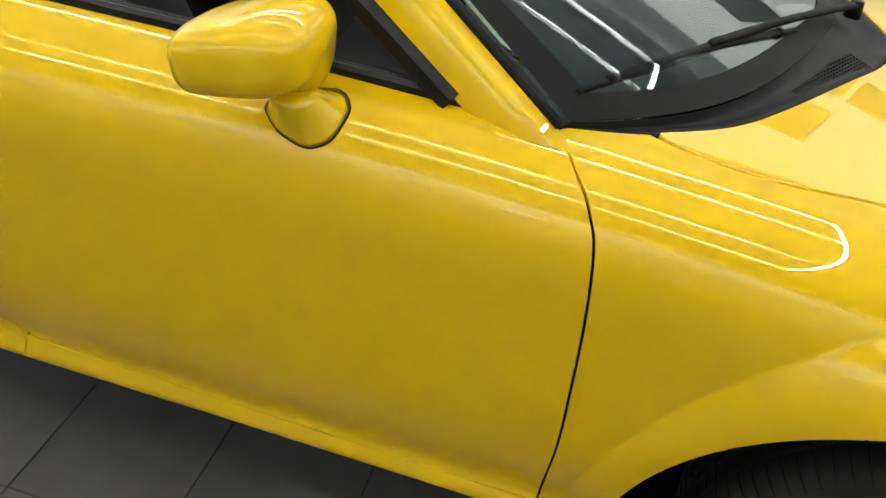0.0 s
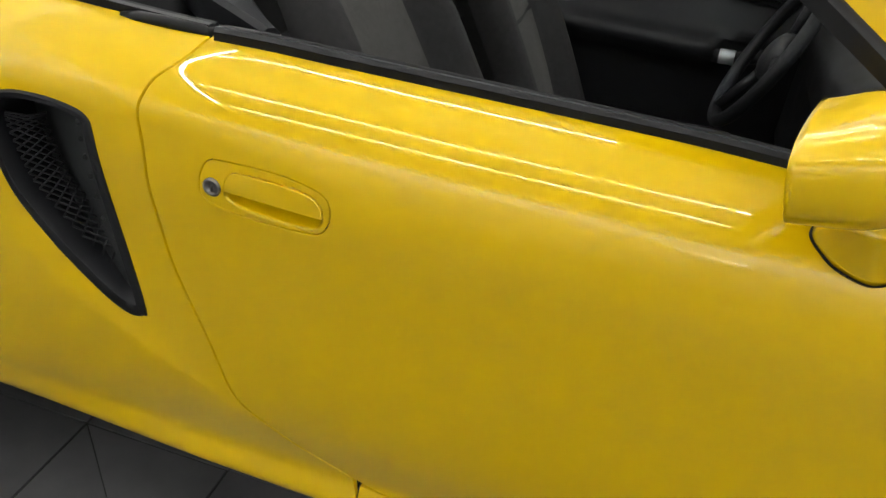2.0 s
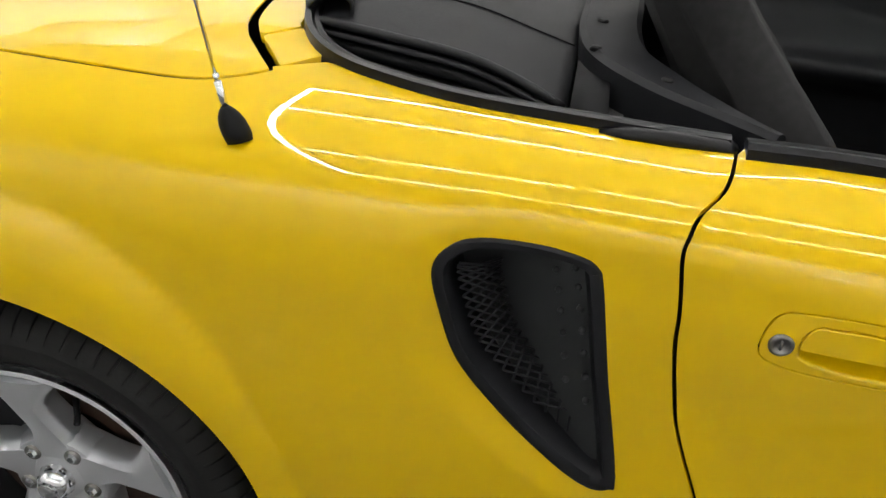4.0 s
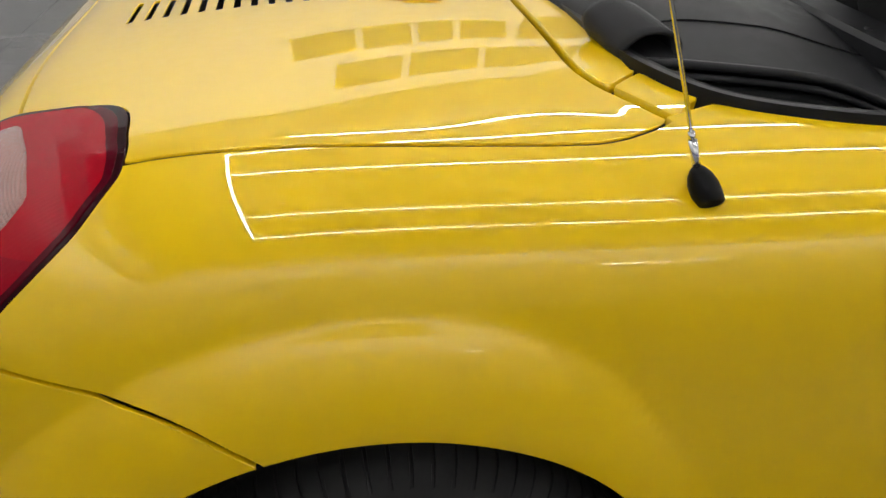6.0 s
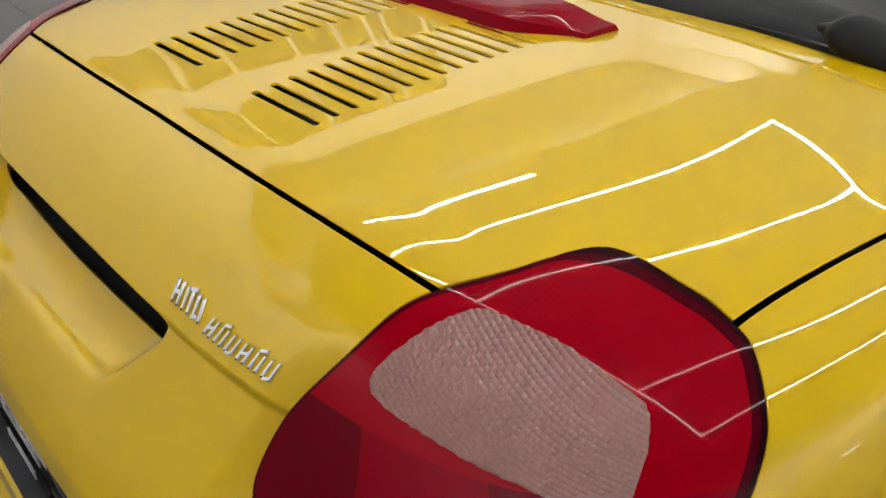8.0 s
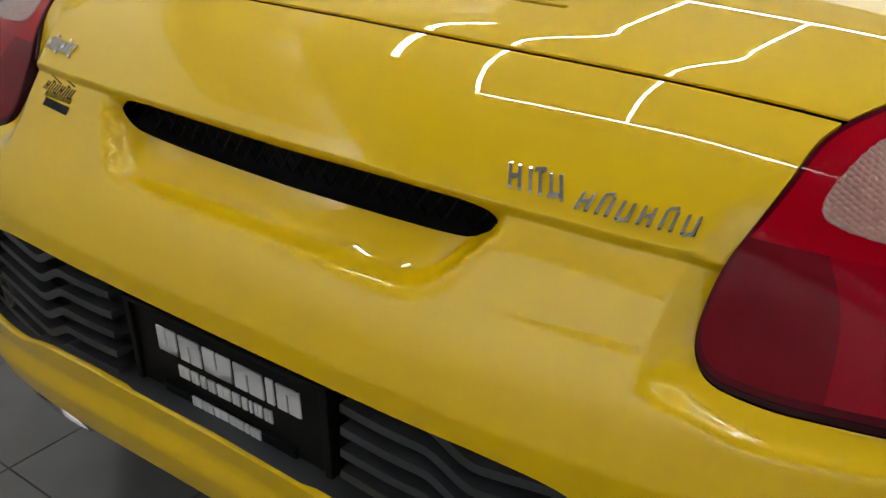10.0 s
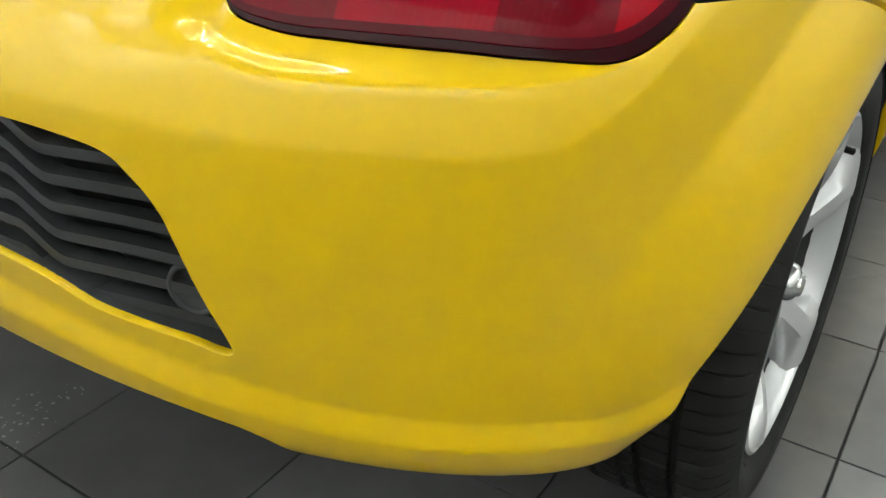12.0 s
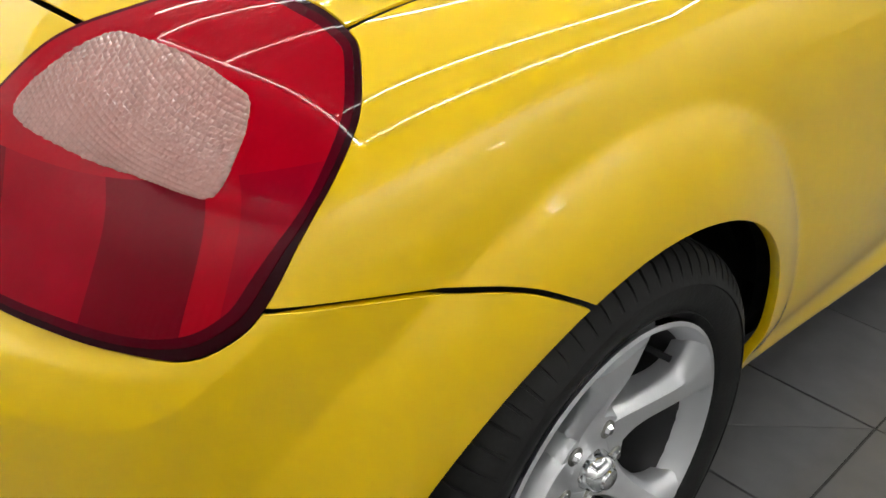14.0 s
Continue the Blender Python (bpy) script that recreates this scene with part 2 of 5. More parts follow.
def ease(a, b, x):
    t = np.clip((x - a) / (b - a), 0, 1)
    return t * t * (3 - 2 * t)


def fair_row(p, length, hold):
    """A row of points made fair: waves shorter than about the length are ironed out, more where hold is small."""
    s = np.concatenate([[0], np.cumsum(np.maximum(np.linalg.norm(np.diff(p, axis=0), axis=1), 1e-4))])
    n = len(s)
    d = np.eye(n)
    at = s
    for _ in range(3):
        d = np.diff(d, axis=0) / np.diff(at)[:, None]
        at = (at[1:] + at[:-1]) / 2
    cell = np.gradient(s)
    w = np.diag(cell * hold)
    e = (length / (2 * math.pi)) ** 6 * d.T @ (np.interp(at, s, cell)[:, None] * d)
    return np.linalg.solve(w + e, w @ p)


DENSE = 6


def fair_net():
    """The section net, sampled more closely and ironed out along the car and up its sides."""
    u, v = np.arange(LAST_U * DENSE + 1) / DENSE, np.arange(LAST_V * DENSE + 1) / DENSE
    g = np.einsum("ai,bj,ijk->abk", weights(LAST_U + 1, u), weights(LAST_V + 1, v), NET)
    mirror = np.array((1, -1, 1))
    first = g.copy()
    hold_v = 1 + 20000 * ease(5.2, 3.8, np.concatenate([v, v[-2::-1]])) ** 2
    for _ in range(2):
        for j in range(len(v) - 1):
            row = np.vstack([g[:, j], g[-2::-1, j] * mirror])
            g[:, j] = fair_row(row, FAIR_U, 1.0)[:len(u)]
        for i in range(len(u)):
            row = np.vstack([g[i], g[i, -2::-1] * mirror])
            g[i] = fair_row(row, FAIR_V + .10 * ease(10.5, 12.5, u[i]), hold_v)[:len(v)]
        g[-1, :, 1] = g[:, -1, 1] = 0
    # only the share across the skin counts, so that places on it stay where they are
    n = np.cross(np.gradient(first, axis=1), np.gradient(first, axis=0))
    n /= np.maximum(np.linalg.norm(n, axis=-1, keepdims=True), 1e-9)
    g = first + n * ((g - first) * n).sum(-1, keepdims=True) * ease(12, 11, v)[None, :, None]
    g[-1, :, 1] = g[:, -1, 1] = 0
    pad = np.pad(g, ((1, 1), (1, 1), (0, 0)))
    pad[0], pad[:, 0] = 2 * pad[1] - pad[2], 2 * pad[:, 1] - pad[:, 2]
    pad[-1], pad[:, -1] = pad[-3] * mirror, pad[:, -3] * mirror
    return pad


FAIR_U, FAIR_V = .52, .21
GRID = fair_net()


def cubic(f):
    return np.stack([(1 - f) ** 3, 3 * f ** 3 - 6 * f * f + 4, -3 * f ** 3 + 3 * f * f + 3 * f + 1, f ** 3], -1) / 6


def skin0(u, v):
    u, v = np.broadcast_arrays(np.asarray(u, float), np.asarray(v, float))
    u, v = np.clip(u, 0, LAST_U) * DENSE, np.clip(v, 0, LAST_V) * DENSE
    i, j = np.minimum(u.astype(int), LAST_U * DENSE - 1), np.minimum(v.astype(int), LAST_V * DENSE - 1)
    a, b = cubic(u - i), cubic(v - j)
    out = np.zeros(u.shape + (3,))
    for k in range(4):
        for m in range(4):
            out += (a[..., k] * b[..., m])[..., None] * GRID[i + k, j + m]
    return out


ARCHES = ((-0.028, .296, .346), (2.44, .30, .408))
FLARES = ((.031, .108), (.044, .118))
INTAKE_HOLLOW = np.polyfit((.80, .70, .636, .577, .523, .488, .448, .407), (.486, .459, .50, .553, .624, .705, .781, .843), 3)


def soft_above(d, r):
    """The positive part of d, with a small rounded edge."""
    return np.where(d > 10 * r, d, r * np.log1p(np.exp(np.minimum(d, 10 * r) / r)))


def sunk(d, reach, edge=.003):
    """A dip that starts at d = 0 with a small rounded edge and levels out after the reach."""
    return 1 - np.exp(-soft_above(d, edge) / reach)


def meet(a, b, r):
    """The smaller of two distances, with a rounded corner where they meet."""
    m = np.minimum(a, b)
    return m - r * np.log(np.exp((m - a) / r) + np.exp((m - b) / r))


def swell(p):
    """How far the pressed shapes stand out of the plain skin (metres)."""
    x, y, z = p[..., 0], p[..., 1], p[..., 2]
    out = np.zeros(x.shape)
    for i, (cx, cz, rad) in enumerate(ARCHES):
        r = np.hypot(x - cx, z - cz)
        ahead = np.degrees(np.arctan2((x - cx) * (1, -1)[i], np.maximum(z - cz, 1e-3)))
        fade = (1 - .75 * ease(10, 75, ahead)) * ease(.02, .16, z - .22)
        high, wide = FLARES[i]
        wide = wide - .055 * ease(10, 65, ahead)
        out += soft_above(high * (1 - (np.maximum(r - rad, 0) / wide) ** 2), .0016) * fade * ease(-.65, -.75, y)
    cx, cz, rad = ARCHES[0]
    out -= .009 * ease(.50, .30, z) * (1 - ease(rad + .03, rad + .16, np.hypot(x - cx, z - cz))) * ease(-.65, -.72, y) * ease(.06, -.12, x)
    # tail: crease along the bumper, ledge under the boot lip, bowl of the air slot, hollow round the lamps, lip at the foot
    rear = ease(-.36, -.44, x)
    dz = z - .598 - .10 * ease(-.63, -.75, y) ** 2
    out += .0062 * rear * np.exp(-np.sqrt(dz * dz + .003 ** 2) / .040)
    out -= .006 * ease(-.42, -.47, x) * ease(.746, .740, z) * ease(.62, .70, z) * ease(-.45, -.43, y)
    bowl = sunk(meet(z - .670, .9 * (.255 - .78 * np.clip(.731 - z, 0, .06) - np.abs(y)), .010), .016, .0020) * ease(.745, .737, z)
    out -= .032 * rear * bowl
    edge = .657 - .017 * ease(-.395, -.50, y) + .005 * ease(-.64, -.68, y) + .036 * ease(-.672, -.728, y)
    hollow = sunk(meet(z - edge, -.398 - y - .12 * (z - .66), .008), .015, .0022) * ease(.80, .74, z)
    out -= .016 * rear * hollow * (1 - .65 * ease(-.50, -.68, y))
    foot = .438 - .175 * y * y + .05 * ease(-.69, -.745, y)
    out += .010 * ease(-.30, -.40, x) * ease(foot + .006, foot - .022, z)
    # flatter shoulder under the door's belt line
    out += .005 * ease(-.775, -.69, y) * ease(.72, .86, x) * ease(1.52, 1.32, x) * ease(.82, .86, z)
    # hollow swage behind the door round the air intake
    ahead = .78 * (x - np.polyval(INTAKE_HOLLOW, np.clip(z, .36, .82)))
    out -= .013 * (1 - np.exp(-soft_above(ahead, .006) / .045)) * ease(1.05, .62, x) * ease(.845, .785, z) * ease(.33, .42, z)
    return out


def skin(u, v):
    e = 1e-3
    def normal(f, u, v):
        du = f(np.clip(u + e, 0, LAST_U), v) - f(np.clip(u - e, 0, LAST_U), v)
        dv = f(u, np.clip(v + e, 0, LAST_V)) - f(u, np.clip(v - e, 0, LAST_V))
        n = np.cross(dv, du)
        return n / np.maximum(np.linalg.norm(n, axis=-1, keepdims=True), 1e-12)
    def full(u, v):
        p = skin0(u, v)
        return p + normal(skin0, u, v) * swell(p)[..., None]
    return full(u, v), normal(full, u, v)
# ---- cutting body panels out of the skin ----


def curve2(pts, closed=True, steps=10):
    """A smooth line through control points in two dimensions."""
    p = np.array(pts, float)
    n = len(p)
    out = []
    for i in range(n if closed else n - 1):
        if closed:
            a, b, c, d = p[(i - 1) % n], p[i], p[(i + 1) % n], p[(i + 2) % n]
        else:
            a, b, c, d = p[max(i - 1, 0)], p[i], p[i + 1], p[min(i + 2, n - 1)]
        for k in range(steps):
            t = k / steps
            out.append(b + .5 * t * (c - a + t * (2 * a - 5 * b + 4 * c - d + t * (3 * (b - c) + d - a))))
    if not closed:
        out.append(p[-1])
    return np.array(out)


def inside(loop, q):
    """Signed distance of the points q to a closed line: positive inside."""
    a, b = loop, np.roll(loop, -1, 0)
    shape = q.shape[:-1]
    q = q.reshape(-1, 2)
    best = np.full(len(q), 1e9)
    odd = np.zeros(len(q), bool)
    for (ax, ay), (bx, by) in zip(a, b):
        dx, dy = bx - ax, by - ay
        t = np.clip(((q[:, 0] - ax) * dx + (q[:, 1] - ay) * dy) / max(dx * dx + dy * dy, 1e-18), 0, 1)
        best = np.minimum(best, (q[:, 0] - ax - t * dx) ** 2 + (q[:, 1] - ay - t * dy) ** 2)
        if ay != by:
            odd ^= ((ay > q[:, 1]) != (by > q[:, 1])) & (q[:, 0] < ax + (q[:, 1] - ay) * dx / dy)
    return (np.sqrt(best) * np.where(odd, 1, -1)).reshape(shape)


def main_pieces(faces):
    """Drop stray slivers that hang on no larger piece."""
    lead = {}
    def root(a):
        while lead.setdefault(a, a) != a:
            lead[a] = lead[lead[a]]
            a = lead[a]
        return a
    for f in faces:
        r = root(f[0])
        for v in f[1:]:
            lead[root(v)] = r
    size = {}
    for f in faces:
        k = root(f[0])
        size[k] = size.get(k, 0) + 1
    least = .08 * max(size.values())
    return [f for f in faces if size[root(f[0])] >= least]


def cut_sheet(pos, nor, fields):
    """A grid of points with normals, cut where any of the fields is negative. Gives points, normals and faces."""
    nu, nv = pos.shape[:2]
    pos, nor = pos.reshape(-1, 3), nor.reshape(-1, 3)
    fields = [g.reshape(-1).copy() for g in fields]
    idx = np.arange(nu * nv).reshape(nu, nv)
    quads = np.stack([idx[:-1, :-1], idx[1:, :-1], idx[1:, 1:], idx[:-1, 1:]], -1).reshape(-1, 4)
    for g in fields:
        g[np.abs(g) < 2e-5] = 2e-5
    worst = np.min([g[quads].max(1) for g in fields], 0)
    quads = quads[worst > 0]
    whole = np.all([g[quads].min(1) > 0 for g in fields], 0)
    faces = quads[whole].tolist()
    pos, nor = list(pos), list(nor)
    fields = [list(g) for g in fields]
    cache = {}
    for face in quads[~whole].tolist():
        for g in fields:
            made = []
            for i, a in enumerate(face):
                b = face[(i + 1) % len(face)]
                if g[a] > 0:
                    made.append(a)
                if (g[a] > 0) != (g[b] > 0):
                    key = (min(a, b), max(a, b), id(g))
                    if key not in cache:
                        t = g[a] / (g[a] - g[b])
                        cache[key] = len(pos)
                        pos.append(pos[a] + (pos[b] - pos[a]) * t)
                        nor.append(nor[a] + (nor[b] - nor[a]) * t)
                        for h in fields:
                            h.append(h[a] + (h[b] - h[a]) * t if h is not g else 1e-9)
                    made.append(cache[key])
            face = made
            if len(face) < 3:
                break
        if len(face) >= 3:
            faces.append(face)
    faces = main_pieces(faces)
    used = sorted({i for f in faces for i in f})
    to = {o: i for i, o in enumerate(used)}
    return np.array([pos[i] for i in used]), np.array([nor[i] for i in used]), [[to[i] for i in f] for f in faces]


def pressed(name, pos, nor, fields, mat, parent, label="", fold=0.014, shift=0.0, mirror=False, closed_center=False):
    """A pressed panel: the cut sheet with its edges folded back into the body, so that the gaps show depth."""
    p, n, faces = cut_sheet(pos, nor, fields)
    n /= np.maximum(np.linalg.norm(n, axis=1, keepdims=True), 1e-9)
    p = p + n * shift
    turn = sum(np.cross(p[f[1]] - p[f[0]], p[f[2]] - p[f[0]]) @ n[f[0]] for f in faces[::max(1, len(faces) // 200)])
    if turn < 0:
        faces = [f[::-1] for f in faces]
    if fold:
        count = {}
        for f in faces:
            for i, a in enumerate(f):
                b = f[(i + 1) % len(f)]
                count[(a, b)] = 1
        rim = [(a, b) for a, b in count if (b, a) not in count]
        if closed_center:
            rim = [(a, b) for a, b in rim if abs(p[a][1]) > 1e-4 or abs(p[b][1]) > 1e-4]
        out = {}
        for a, b in rim:
            d = np.cross(p[b] - p[a], n[a])
            for k in (a, b):
                out[k] = out.get(k, 0) + d
        keys = list(out)
        base = len(p)
        o = np.array([out[k] / max(np.linalg.norm(out[k]), 1e-9) for k in keys])
        pk, nk = p[keys], n[keys]
        rings = [(pk - nk * .0012 + o * .0006, nk + 1.5 * o), (pk - nk * fold, o)]
        p = np.vstack([p] + [r[0] for r in rings])
        n = np.vstack([n] + [r[1] for r in rings])
        at = {k: i for i, k in enumerate(keys)}
        m = len(keys)
        for a, b in rim:
            s = base
            faces.append([b, a, s + at[a], s + at[b]])
            faces.append([s + at[b], s + at[a], s + m + at[a], s + m + at[b]])
    if mirror:
        p, n = p * (1, -1, 1), n * (1, -1, 1)
        faces = [f[::-1] for f in faces]
    n /= np.maximum(np.linalg.norm(n, axis=1, keepdims=True), 1e-9)
    me = bpy.data.meshes.new(name)
    me.from_pydata(p.tolist(), [], faces)
    me.shade_smooth()
    me.materials.append(mat)
    me.normals_split_custom_set_from_vertices(n.tolist())
    ob = new(name, me)
    ob.parent = parent
    if label:
        ob["label"] = label
    return ob


def patch(u0, u1, v0, v1, step=0.009):
    """Points, normals and the u, v places of a piece of skin. u or v past the middle give the other side."""
    lu = abs(u1 - u0) * (.4 if u1 <= 8 else .11)
    nu, nv = max(8, int(lu / step)), max(8, int((v1 - v0) * .09 / step))
    uu, vv = np.meshgrid(np.linspace(u0, u1, nu + 1), np.linspace(v0, v1, nv + 1), indexing="ij")
    p, n = skin(np.where(uu > LAST_U, 2 * LAST_U - uu, uu), np.where(vv > LAST_V, 2 * LAST_V - vv, vv))
    flip = np.where((uu > LAST_U + 1e-9) | (vv > LAST_V + 1e-9), -1, 1)
    p[..., 1] *= flip
    n[..., 1] *= flip
    mid = (np.abs(uu - LAST_U) < 1e-9) | (np.abs(vv - LAST_V) < 1e-9)
    n[mid, 1] = 0
    p[mid, 1] = 0
    return p, n, uu, vv


# outlines in the skin's own u, v
DOOR_FRONT = [(3.62, 10.31), (3.61, 10.08), (3.57, 9.89), (3.521, 9.61), (3.472, 9.12), (3.434, 8.68), (3.395, 8.15), (3.362, 7.12), (3.33, 5.8), (3.31, 4.87), (3.311, 3.66), (3.31, 2.6)]
DOOR_REAR = [(5.98, 10.31), (5.989, 9.99), (6.005, 9.61), (6.03, 9.26), (6.065, 8.88), (6.082, 8.53), (6.09, 8.16), (6.067, 7.43), (6.055, 6.98), (6.02, 6.37), (5.98, 5.95), (5.87, 5.23), (5.79, 4.5), (5.69, 4.1), (5.6, 3.75), (5.4, 3.1), (5.3, 2.85)]
DOOR_FOOT = [(5.0, 2.75), (4.5, 2.7), (4.0, 2.65), (3.6, 2.6)]
INTAKE = [(6.7, 7.36), (6.656, 7.71), (6.576, 7.89), (6.439, 7.96), (6.322, 7.91), (6.274, 7.78), (6.255, 7.54), (6.19, 6.41), (6.11, 5.45), (6.12, 5.32), (6.18, 5.3), (6.29, 5.47), (6.46, 5.85), (6.6, 6.31), (6.667, 6.84)]
LIGHT = [(10.43, 10.35), (9.76, 10.01), (9.45, 9.67), (9.34, 9.31), (9.44, 8.65), (9.73, 8.03), (9.96, 7.54), (10.15, 6.97), (10.37, 6.76), (10.68, 6.7), (11.2, 6.86), (11.8, 7.02), (12.4, 7.12), (12.9, 7.2), (13.27, 7.38), (13.36, 7.84), (13.19, 8.65), (12.73, 9.37), (12.28, 9.84), (11.47, 10.14)]
LENS = [(12.53, 9.14), (12.25, 9.58), (11.79, 9.84), (11.35, 9.8), (10.81, 9.62), (10.31, 9.23), (10.28, 8.93), (10.47, 8.48), (10.71, 8.15), (11.26, 8.54), (11.92, 8.85)]
BUMPER_GAP = [(10.15, 6.97), (9.47, 6.75), (8.95, 6.54), (8.76, 6.44), (8.61, 6.29), (8.4, 5.95), (8.25, 5.5)]
GRILLE = [(15.1, 6.05), (14.46, 6.05), (14.04, 6.05), (13.72, 5.99), (13.54, 5.84), (13.33, 5.59), (13.15, 5.2), (12.86, 4.37), (13.2, 4.40), (13.5, 4.43), (13.80, 4.48), (13.94, 4.57), (14.08, 4.67), (14.28, 4.73), (14.6, 4.78), (15.1, 4.83)]


# ---- the room ----
NORTH, TOP = 6.6, 5.8
tagged(boxed("floor", (-6, -8, -0.1), (11, NORTH, -0.004), FLOOR), "dark grey tiled showroom floor", "floor", kind="structure")
tagged(boxed("ceiling", (-6, -8, TOP), (11, NORTH, TOP + .1), CEIL), "light grey painted showroom ceiling", "ceiling", kind="structure")
for i, (lo, hi) in enumerate((((-6.2, -8, 0), (-6, NORTH, TOP)), ((11, -8, 0), (11.2, NORTH, TOP)), ((-6.2, -8.2, 0), (11.2, -8, TOP)), ((-6.2, NORTH, 0), (11.2, NORTH + .2, TOP)))):
    white = i == 3
    tagged(boxed("wall_" + ("west", "east", "south", "north")[i], lo, hi, WALL if white else GREYWALL), ("white" if white else "light grey") + " painted showroom wall", "wall", kind="structure")


def led_frame(x0, x1, ys, strip, z=3.0, w=0.020):
    """A long frame of thin light bars with a broader strip beside it."""
    t = thing("linear_light", "white linear LED light frame hung under the ceiling", "ceiling light", (0, 0, 0), "ceiling lights")
    y0, y1 = min(ys), max(ys)
    for y in ys:
        boxed("led_bar", (x0, y, z), (x1, y + w, z + .006), LED, t)
    for x in (x0 - .022, x1):
        boxed("led_bar", (x, y0, z), (x + .022, y1 + w, z + .006), LED, t)
    boxed("led_bar", (x0 + .4, strip, z), (1.55, strip + .036, z + .006), LED, t)
    for x in (x0 + .5, 1.2, x1 - .5):
        for y in (y0, y1, strip):
            boxed("hanger", (x - .004, y + .003, z + .006), (x + .004, y + .011, TOP), BLACK, t)


led_frame(-.72, 3.5, (1.08, .30, -1.15, -2.0), 1.5)


def fill_strip(x, y, turn, z=TOP - .30):
    """Added fill light, a hidden wall washer under the ceiling: a white housing with its lit face towards the wall."""
    t = thing("strip_light", "white straight LED wall washer behind a cove board", "ceiling light", (x, y, z), "cove lights")
    boxed("housing", (-.56, -.03, 0), (.56, .05, .14), WALL, t, bevel=.006)
    bm = bmesh.new()
    bm.faces.new([bm.verts.new(q) for q in ((-.55, -.034, .01), (.55, -.034, .01), (.55, -.034, .13), (-.55, -.034, .13))])
    part("led_face", bm, FILL, t, smooth=False)
    for a in (-.45, .45):
        boxed("hanger", (a - .004, -.004, .14), (a + .004, .004, .30), BLACK, t)
    t.rotation_euler.z = radians(turn)


for x in (-3.4, -1.6, .2, 2.0, 3.8, 5.6, 7.4):
    fill_strip(x, -6.0, 0)
for y in (-5.0, -3.0, -1.0, 1.0, 3.0, 5.4):
    fill_strip(-4.2, y, -90)
    fill_strip(9.2, y, 90)
for x in (-3.2, -1.0, 1.2, 3.4, 5.6, 7.8):
    fill_strip(x, NORTH - 2.6, 180)
# added boards under the ceiling that keep the wall lights out of the paint's reflections
for name, lo, hi in (("trim_west", (-3.92, -5.7, TOP - .88), (-3.88, NORTH, TOP)), ("trim_east", (8.88, -5.7, TOP - .88), (8.92, NORTH, TOP)),
                     ("trim_south", (-3.92, -5.74, TOP - .88), (8.92, -5.7, TOP)), ("trim_north", (-3.88, NORTH - 2.92, TOP - .88), (8.88, NORTH - 2.88, TOP))):
    tagged(boxed(name, lo, hi, WALL), "white ceiling board that screens the wall lights", "cove", kind="structure")
spot = thing("strip_light", "white straight LED strip light hung under the ceiling", "ceiling light", (1.9, -5.4, 2.7))
boxed("led_bar", (-.24, -.012, 0), (.24, .012, .02), LED, spot)
boxed("hanger", (-.004, -.004, .02), (.004, .004, TOP - 2.7), BLACK, spot)
# ---- the car: body panels ----
car = thing("car", "yellow two-seat roadster parked with its soft top folded down", "car")
RAIL = np.linalg.norm(np.diff(NET[:, 6], axis=0), axis=1)
RUN = np.concatenate([[0], np.cumsum(RAIL)])


def metric(uv):
    """u, v as metres along and up the skin."""
    uv = np.asarray(uv, float)
    u = np.where(uv[..., 0] > LAST_U, 2 * LAST_U - uv[..., 0], uv[..., 0])
    s = np.interp(u, np.arange(LAST_U + 1), RUN)
    s = np.where(uv[..., 0] > LAST_U, 2 * RUN[-1] - s, s)
    return np.stack([s, uv[..., 1] * .09], -1)


def outline(*runs):
    return metric(np.concatenate([curve2(r, False, 8) for r in runs]))


def field(loop, uu, vv):
    return inside(loop, metric(np.stack([uu, vv], -1)))


def arch_field(p, i):
    cx, cz, r = ARCHES[i]
    r = r + (.010 * ease(.46, .33, p[..., 2]) * ease(cx, cx - .1, p[..., 0]) if i == 0 else 0)
    return np.where(p[..., 2] < cz - .08, np.abs(p[..., 0] - cx) - r * .98, np.hypot(p[..., 0] - cx, p[..., 2] - cz) - r)


GAP = .0025
LIGHT_LOOP = metric(curve2(LIGHT, True, 8))
LENS_LOOP = metric(curve2(LENS, True, 8))
INTAKE_LOOP = metric(curve2(INTAKE, True, 8))

# door
door_loop = outline(DOOR_FRONT, DOOR_FOOT[::-1], DOOR_REAR[::-1], [(5.98, 10.12), (5, 10.12), (4, 10.12), (3.62, 10.12)])
p, n, uu, vv = patch(3.2, 6.2, 2.4, 10.2, .0085)
HANDLE = [(5.881, 7.38), (5.858, 7.7), (5.799, 7.79), (5.632, 7.83), (5.515, 7.72), (5.484, 7.48), (5.498, 7.18), (5.548, 7.07), (5.747, 7.02), (5.865, 7.1)]
HANDLE_LOOP = metric(curve2(HANDLE, True, 8))
MIRROR_FOOT = [(4.415, 9.0), (4.374, 8.64), (4.325, 8.48), (4.266, 8.43), (4.212, 8.66), (4.193, 9.09), (4.194, 9.51), (4.249, 9.74), (4.377, 9.46)]
MIRROR_LOOP = metric(curve2(MIRROR_FOOT, True, 8))
for side in (False, True):
    door = new("door")
    door.parent = car
    door["label"] = "yellow painted door, shut"
    pressed("door_skin", p, n, [field(door_loop, uu, vv) - GAP, -field(HANDLE_LOOP, uu, vv), -field(MIRROR_LOOP, uu, vv) + .004], PAINT, door, mirror=side)
    if not side:
        right_door = door
    else:
        left_door = door

